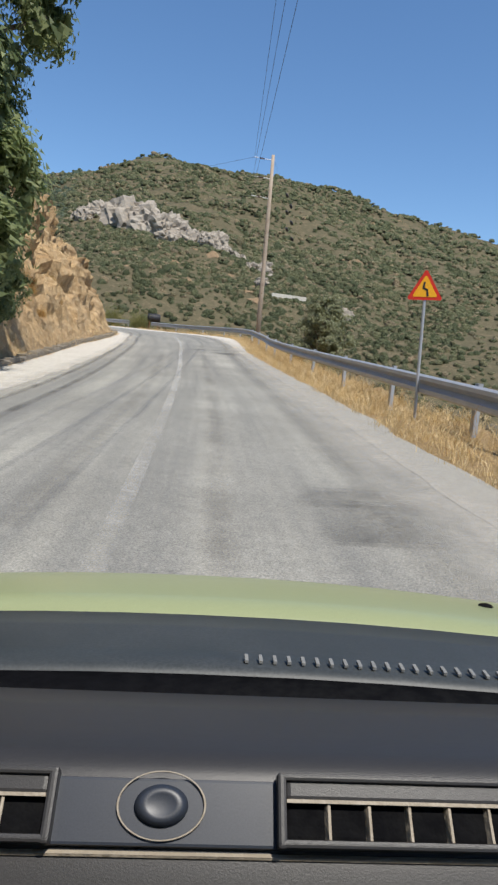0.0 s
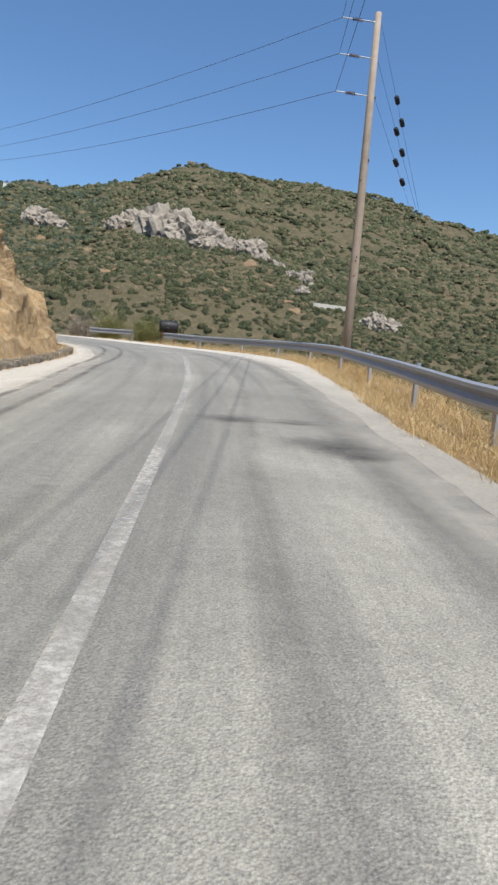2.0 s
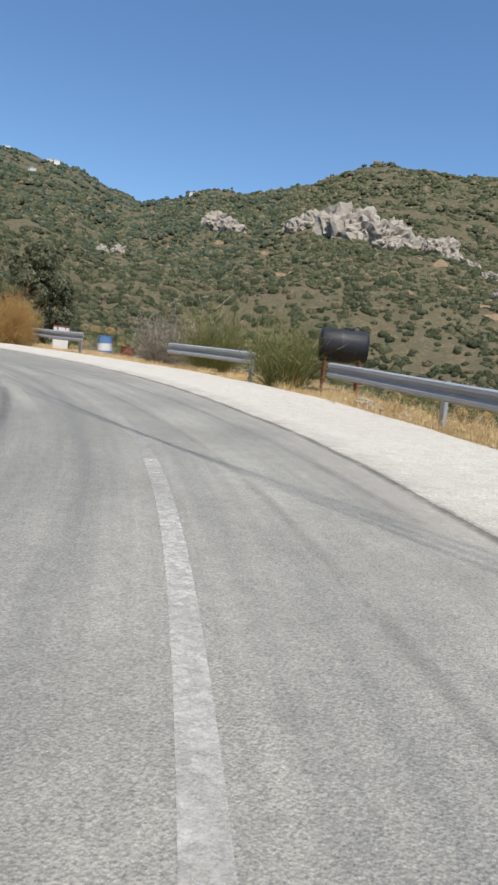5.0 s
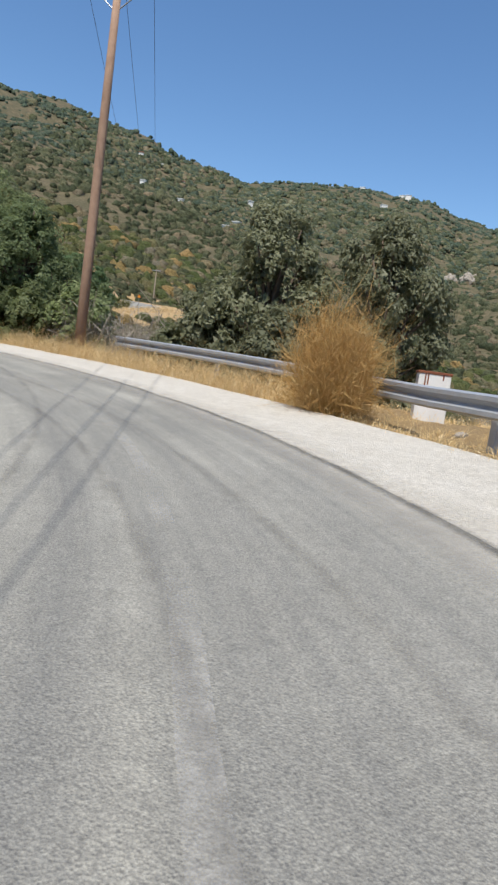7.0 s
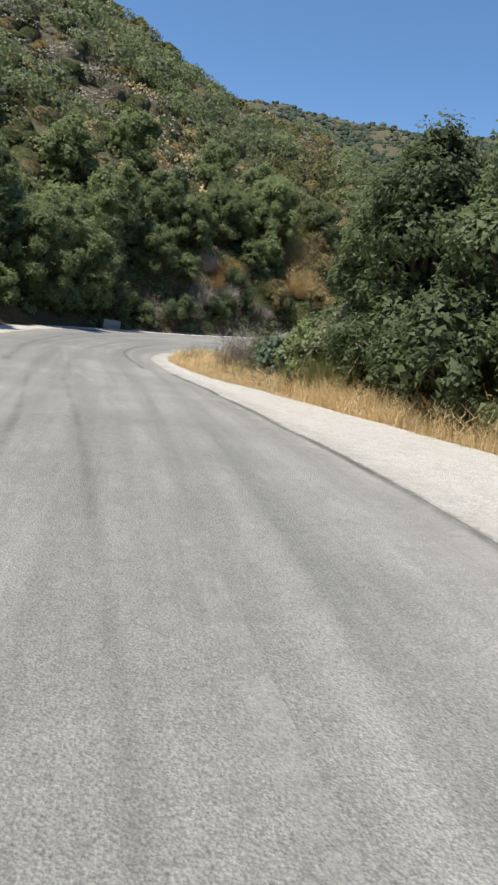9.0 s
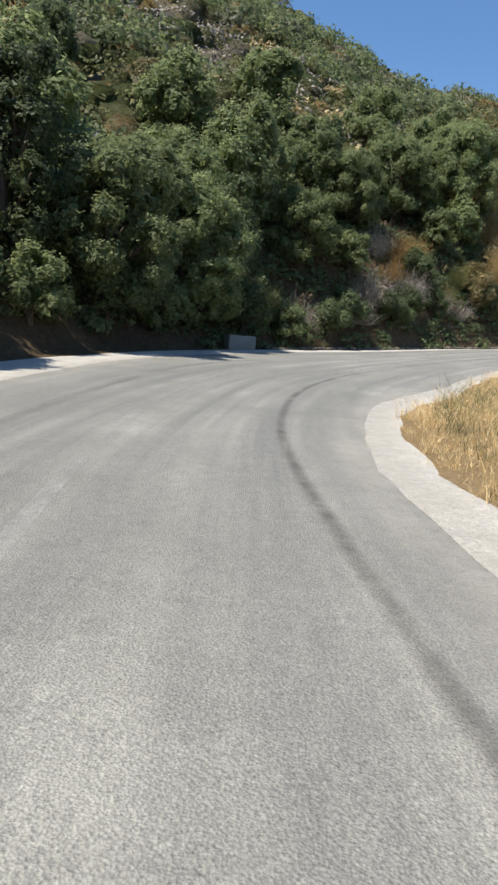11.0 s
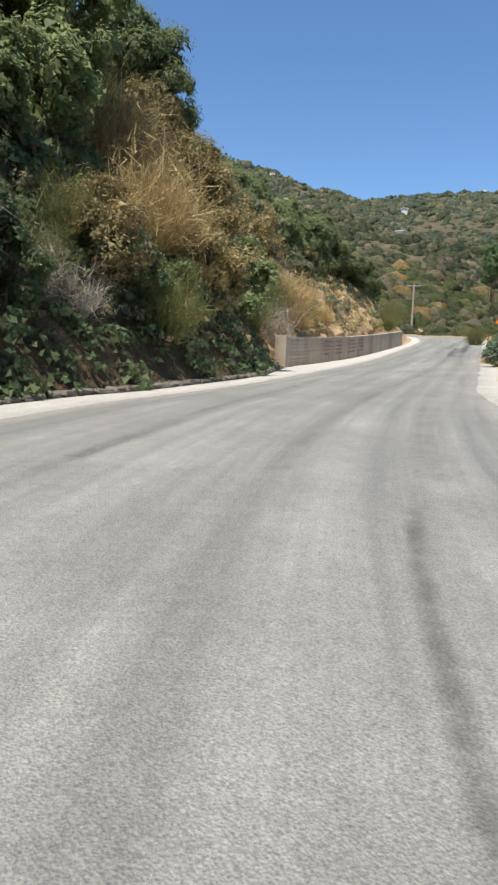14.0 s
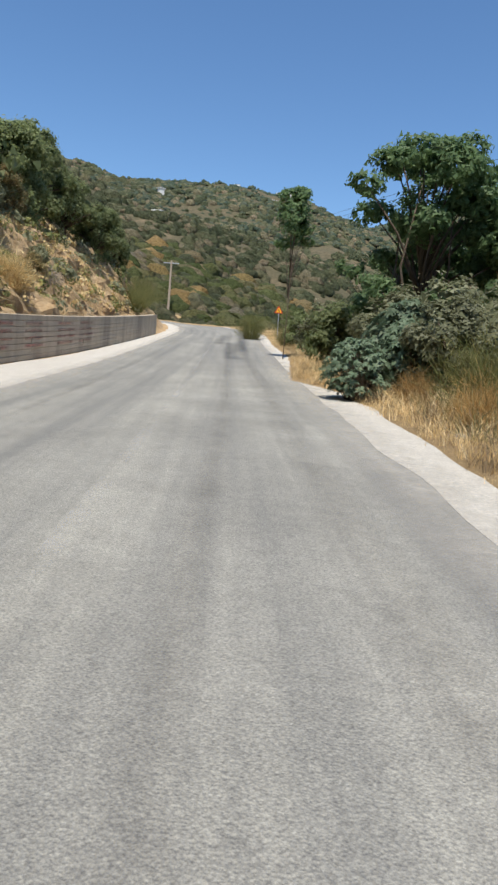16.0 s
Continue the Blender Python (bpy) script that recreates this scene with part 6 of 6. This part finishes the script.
for k, (s, l, r) in enumerate([(59.0, 5.6, 0.22), (59.6, 5.9, 0.3), (58.2, 5.7, 0.18), (49.5, 5.4, 0.14), (71.5, 6.0, 0.15), (148.5, 3.1, 0.08), (37, 4.0, 0.12)]):
    q = at(s, l)
    boulder(q.x, q.y, r, M_limestone, "pale limestone rock on the verge", k + 1)

# limestone crags on the opposite hillside: line from end to end, thickness, number
for (xa, ya), (xb, yb), th, n in (((-110, 438), (-86, 429), 9, 9), ((-80, 424), (-52, 412), 17, 17), ((-54, 410), (-20, 394), 8.5, 14), ((-20, 390), (4, 362), 5.5, 9), ((-166, 452), (-154, 456), 10, 8), ((33, 332), (43, 328), 6.5, 6), ((2, 360), (10, 338), 4, 5), ((-190, 360), (-172, 352), 5, 4)):
    for k in range(n):
        u = (k + 0.5) / n
        boulder(xa + (xb - xa) * u + random.uniform(-4, 4), ya + (yb - ya) * u + random.uniform(-5, 5), th * random.uniform(0.5, 1.0), M_limestone, "grey limestone crag on the scrub hillside", k + int(xa) % 17, random.uniform(0.7, 1.1), "crag", -th * 0.05)


# ---- far houses ----
def house(x, y, w, d, h, turn, label):
    z = land(x, y)
    t = thing("house", Matrix.Translation((x, y, z)) @ pose(0, 0, 0, 0, 0, turn), label, "house", "far houses")
    made("wall", Shape().box(w, d, h + 3, pose(0, 0, (h - 3) / 2), 0.05), M_plaster, t)
    made("roof", Shape().box(w + 0.6, d + 0.6, 0.35, pose(0, 0, h + 0.17), 0.05), M_roof if (int(x) % 3 == 0) else M_plaster, t)
    for i in range(max(2, int(w // 3.5))):
        wx = -w / 2 + (i + 0.5) * w / max(2, int(w // 3.5))
        made("window", Shape().box(1.1, 0.1, 1.3, pose(wx, -d / 2 - 0.03, h * 0.55), 0.02), M_glass, t)
    return t


for k, (x, y, w) in enumerate([(-234, 260, 9), (-289, 276, 7), (-345, 319, 10), (-414, 324, 9), (-250, 272, 6), (-296, 330, 6), (-262, 290, 8), (-400, 345, 7), (-310, 268, 6), (-500, 785, 11), (-640, 830, 14), (-560, 860, 12), (-620, 850, 11), (-300, 735, 12), (-430, 640, 10), (-360, 300, 6)]):
    w *= 0.42 if y < 400 else 0.62
    house(x, y, w, w * 0.7, 2.4 if y < 400 else 4.5, 180 + random.uniform(-30, 30) + math.degrees(math.atan2(-(x + 40), y - 60)), "small whitewashed house on the far hillside")
wx, wy = 17.0, 328.5
terrace = thing("terrace_wall", Matrix.Translation((wx, wy, land(wx, wy))), "long pale stone terrace wall on the hillside", "wall")
made("body", Shape().box(17.5, 1.0, 9, pose(0, 0, -1.9, 0, 0, 20), 0.1), M_gravel, terrace)


# ---- the green car that the drive begins in, standing on the lane ----
def build_car():
    M_paint = simple("pale_green_car_paint", (0.27, 0.298, 0.155), (0.285, 0.312, 0.165), 2.0, 0.3, 0.0, 0.0, 900)
    M_dash = simple("grey_dash_plastic", (0.027, 0.026, 0.026), (0.033, 0.031, 0.031), 3.0, 0.42, 0, 0.08, 900)
    M_panel = simple("blue_grey_dash_plastic", (0.025, 0.03, 0.041), (0.03, 0.035, 0.046), 3.0, 0.42, 0, 0.02, 900)
    M_cowl = simple("weathered_black_plastic", (0.032, 0.037, 0.038), (0.05, 0.055, 0.056), 9.0, 0.5, 0, 0.03, 300)
    M_ribs = simple("dusty_grey_plastic", (0.22, 0.22, 0.21), (0.16, 0.16, 0.155), 5.0, 0.7)
    M_edge = simple("dusty_tan_trim", (0.34, 0.29, 0.22), (0.26, 0.22, 0.17), 5.0, 0.6)
    # near-black without gloss: shade of gap and vent hollow is in the colour
    M_dark = simple("black_parts_and_gap_shade", (0.006, 0.006, 0.007), (0.01, 0.01, 0.01), 5.0, 1.0, spec=0.02)
    M_tyre_r = simple("tyre_rubber", (0.02, 0.02, 0.02), (0.03, 0.03, 0.03), 6.0, 0.85)
    M_rim = simple("grey_rim", (0.35, 0.35, 0.36), (0.28, 0.28, 0.29), 4.0, 0.4, 0.7)
    M_lamp = simple("lamp_lens", (0.75, 0.76, 0.78), (0.6, 0.62, 0.65), 3.0, 0.1)
    stance = pose(0, 0, 0, 3.74, 0, 2.77) @ pose(0, 0, 0, 0, -1.66, 0)
    car = thing("car", Matrix.Translation(Vector((0, 0, 1.2)) - stance @ Vector((0, 0, 1.2))) @ stance, "small pale green car with a grey plastic dashboard on the lane", "car")

    def sheet(name, rows, xs, mat, parent=car, label="", thick=0.01, fall=0.0, bow=0.10):
        """A curved panel: rows of (y, z, half-width factor), lofted over x, with thickness."""
        sh = Shape()
        n = len(xs)
        for k in (0, 1):
            for y, z, w in rows:
                for x in xs:
                    sh.v.append((x * w, y - abs(x) ** 2 * bow, z - fall * abs(x) ** 2.2 - k * thick))
        m = len(rows) * n
        for i in range(len(rows) - 1):
            for j in range(n - 1):
                a, b, c, d = i * n + j, i * n + j + 1, (i + 1) * n + j + 1, (i + 1) * n + j
                sh.f += [(a, b, c, d), (m + d, m + c, m + b, m + a)]
        edge = list(range(n)) + [i * n + n - 1 for i in range(1, len(rows))] + list(range(m - 2, m - n - 1, -1)) + [i * n for i in range(len(rows) - 2, 0, -1)]
        for a, b in zip(edge, edge[1:] + edge[:1]):
            sh.f.append((b, a, m + a, m + b))
        return made(name, sh, mat, parent, label, smooth=True)

    xs = [x / 10 for x in range(-7, 8)]
    sheet("bonnet", [(0.845, 0.832, 1), (0.95, 0.824, 1), (1.05, 0.806, 1), (1.15, 0.780, 1), (1.3, 0.725, 1), (1.5, 0.63, 0.98), (1.68, 0.52, 0.94)], xs, M_paint, label="pale green bonnet", fall=0.07)
    sheet("cowl", [(0.632, 0.864, 1), (0.645, 0.872, 1), (0.70, 0.862, 1), (0.78, 0.850, 1), (0.86, 0.832, 1)], xs, M_cowl, label="weathered black plastic cowl", fall=0.05)
    # flat sheet painted as the shade between cowl and dashboard
    sheet("seal", [(0.57, 0.862, 1), (0.60, 0.866, 1), (0.645, 0.8665, 1)], xs, M_dark, label="black sheet standing in for the shade in the gap", fall=0.05)
    for k in range(26):
        x = 0.05 + k * 0.0145
        made("cowl_rib", Shape().box(0.004, 0.014, 0.004, pose(x, 0.66 - x * x * 0.1, 0.873 - 0.05 * x ** 2.2), 0.001), M_ribs, car)
    made("washer_jet", Shape().lathe([(0.012, 0), (0.014, 0.004), (0.011, 0.012), (0.004, 0.015)], 12, pose(0.455, 1.03, 0.783)), M_dark, car)
    dash = sheet("dashboard", [(0.34, 0.80, 1), (0.383, 0.852, 1), (0.43, 0.899, 1), (0.44, 0.9045, 1), (0.455, 0.905, 1), (0.48, 0.901, 1), (0.53, 0.891, 1), (0.58, 0.8765, 1), (0.59, 0.85, 1)], [x / 10 for x in range(-7, 8)], M_dash, label="dark grey grained plastic dashboard", thick=0.012, bow=0.0)
    panel = Shape().box(0.9, 0.008, 0.040, pose(0.02, 0.4135, 0.8845, -45), 0.002)
    made("centre_panel", panel, M_panel, dash, "blue-grey centre panel")

    def vent(x0, x1):
        base = pose(0, 0.4135, 0.8865, -45)
        # solid box behind the slats, its black paints the shade of a recess
        v = made("air_vent", Shape().box(x1 - x0, 0.008, 0.034, base @ pose((x0 + x1) / 2, -0.002, 0.0), 0.003), M_dark, dash, "air vent with tan slats over a recess painted near-black")
        fr = Shape()
        for z in (-0.019, 0.020):
            fr.box(x1 - x0 + 0.012, 0.014, 0.005, base @ pose((x0 + x1) / 2, -0.006, z), 0.002)
        for x in (x0 - 0.003, x1 + 0.003):
            fr.box(0.006, 0.014, 0.044, base @ pose(x, -0.006, 0), 0.002)
        made("vent_frame", fr, M_dash, v)
        n = int((x1 - x0) / 0.026)
        for k in range(1, n):
            made("slat", Shape().box(0.0022, 0.008, 0.021, base @ pose(x0 + k * (x1 - x0) / n, -0.007, -0.006, 0, 0, 18), 0.0006), M_edge, v)
        made("lip", Shape().box(x1 - x0, 0.003, 0.0022, base @ pose((x0 + x1) / 2, -0.011, 0.0055)), M_edge, v)
        made("hood", Shape().box(x1 - x0, 0.012, 0.013, base @ pose((x0 + x1) / 2, -0.004, 0.0125), 0.003), M_dash, v)
    vent(0.064, 0.36)
    vent(-0.40, -0.092)
    kb = pose(-0.0179, 0.4125, 0.8905, 45) @ Matrix.Diagonal((1.04, 0.74, 1, 1))
    made("ring", Shape().bm(ring_mesh(0.0275, 0.0007), kb @ pose(0, 0, 0.001)), M_edge, dash, "thin tan ring")
    made("round_button", Shape().lathe([(0.017, -0.004), (0.017, 0.001), (0.0145, 0.003), (0.013, 0.0045), (0.009, 0.0035), (0.003, 0.003)], 28, kb), M_panel, dash, smooth=True)
    made("seam", Shape().box(0.95, 0.003, 0.002, pose(0.02, 0.3965, 0.8675)), M_edge, dash)
    # outer body below the windows
    for sx in (-1, 1):
        prof = [(-1.9, 0.35), (-1.9, 0.85), (-1.2, 0.92), (0.6, 0.90), (0.9, 0.80), (1.5, 0.60), (1.66, 0.42), (1.6, 0.30), (1.42, 0.28), (1.3, 0.55), (1.05, 0.60), (0.82, 0.55), (0.72, 0.25), (-1.1, 0.25), (-1.2, 0.55), (-1.42, 0.60), (-1.65, 0.55), (-1.75, 0.3)]
        sh = Shape()
        m = len(prof)
        sh.v = [(sx * 0.76, y, z) for y, z in prof] + [(sx * 0.71, y, z) for y, z in prof]
        sh.f = [tuple(range(m)), tuple(range(2 * m - 1, m - 1, -1))] + [(i, (i + 1) % m, m + (i + 1) % m, m + i) for i in range(m)]
        made("side_panel", sh, M_paint, car)
        made("pillar", Shape().tube([(sx * 0.72, 0.62, 0.88), (sx * 0.64, 0.05, 1.40)], 0.035, 8), M_paint, car)
        made("pillar", Shape().tube([(sx * 0.72, -0.55, 0.9), (sx * 0.64, -0.6, 1.42)], 0.035, 8), M_paint, car)
        made("pillar", Shape().tube([(sx * 0.72, -1.7, 0.88), (sx * 0.62, -1.45, 1.40)], 0.045, 8), M_paint, car)
        made("headlight", Shape().lathe([(0.11, 0), (0.10, 0.03), (0.06, 0.05)], 18, pose(sx * 0.55, 1.66, 0.42, -80)), M_lamp, car)
        for y in (1.06, -1.42):
            wh = made("wheel", Shape().lathe([(0.17, -0.08), (0.26, -0.08), (0.275, -0.05), (0.275, 0.05), (0.26, 0.08), (0.17, 0.08)], 30, pose(sx * 0.68, y, 0.275, 0, 90)), M_tyre_r, car, smooth=True)
            made("rim", Shape().lathe([(0.17, -0.085), (0.16, -0.06), (0.05, -0.075), (0.02, -0.09)] if sx > 0 else [(0.17, 0.085), (0.16, 0.06), (0.05, 0.075), (0.02, 0.09)], 24, pose(sx * 0.68, y, 0.275, 0, -90 if sx > 0 else -90)), M_rim, wh)
    sheet("roof", [(0.05, 1.40, 0.9), (-0.2, 1.44, 0.9), (-0.8, 1.45, 0.9), (-1.4, 1.40, 0.88)], xs, M_paint, fall=0.05, thick=0.03)
    made("bumper", Shape().box(1.5, 0.12, 0.24, pose(0, 1.66, 0.38), 0.05), M_paint, car)
    made("floor_pan", Shape().box(1.4, 3.2, 0.05, pose(0, -0.1, 0.24), 0.01), M_dark, car)
    made("tailgate", Shape().box(1.4, 0.08, 0.6, pose(0, -1.85, 0.6), 0.03), M_paint, car)
    return car


def ring_mesh(r, t):
    bm = bmesh.new()
    n, k = 40, 6
    vs = [[bm.verts.new(((r + t * math.cos(b * math.tau / k)) * math.cos(a * math.tau / n), (r + t * math.cos(b * math.tau / k)) * math.sin(a * math.tau / n), t * math.sin(b * math.tau / k))) for b in range(k)] for a in range(n)]
    for a in range(n):
        for b in range(k):
            bm.faces.new((vs[a][b], vs[(a + 1) % n][b], vs[(a + 1) % n][(b + 1) % k], vs[a][(b + 1) % k]))
    return bm


build_car()
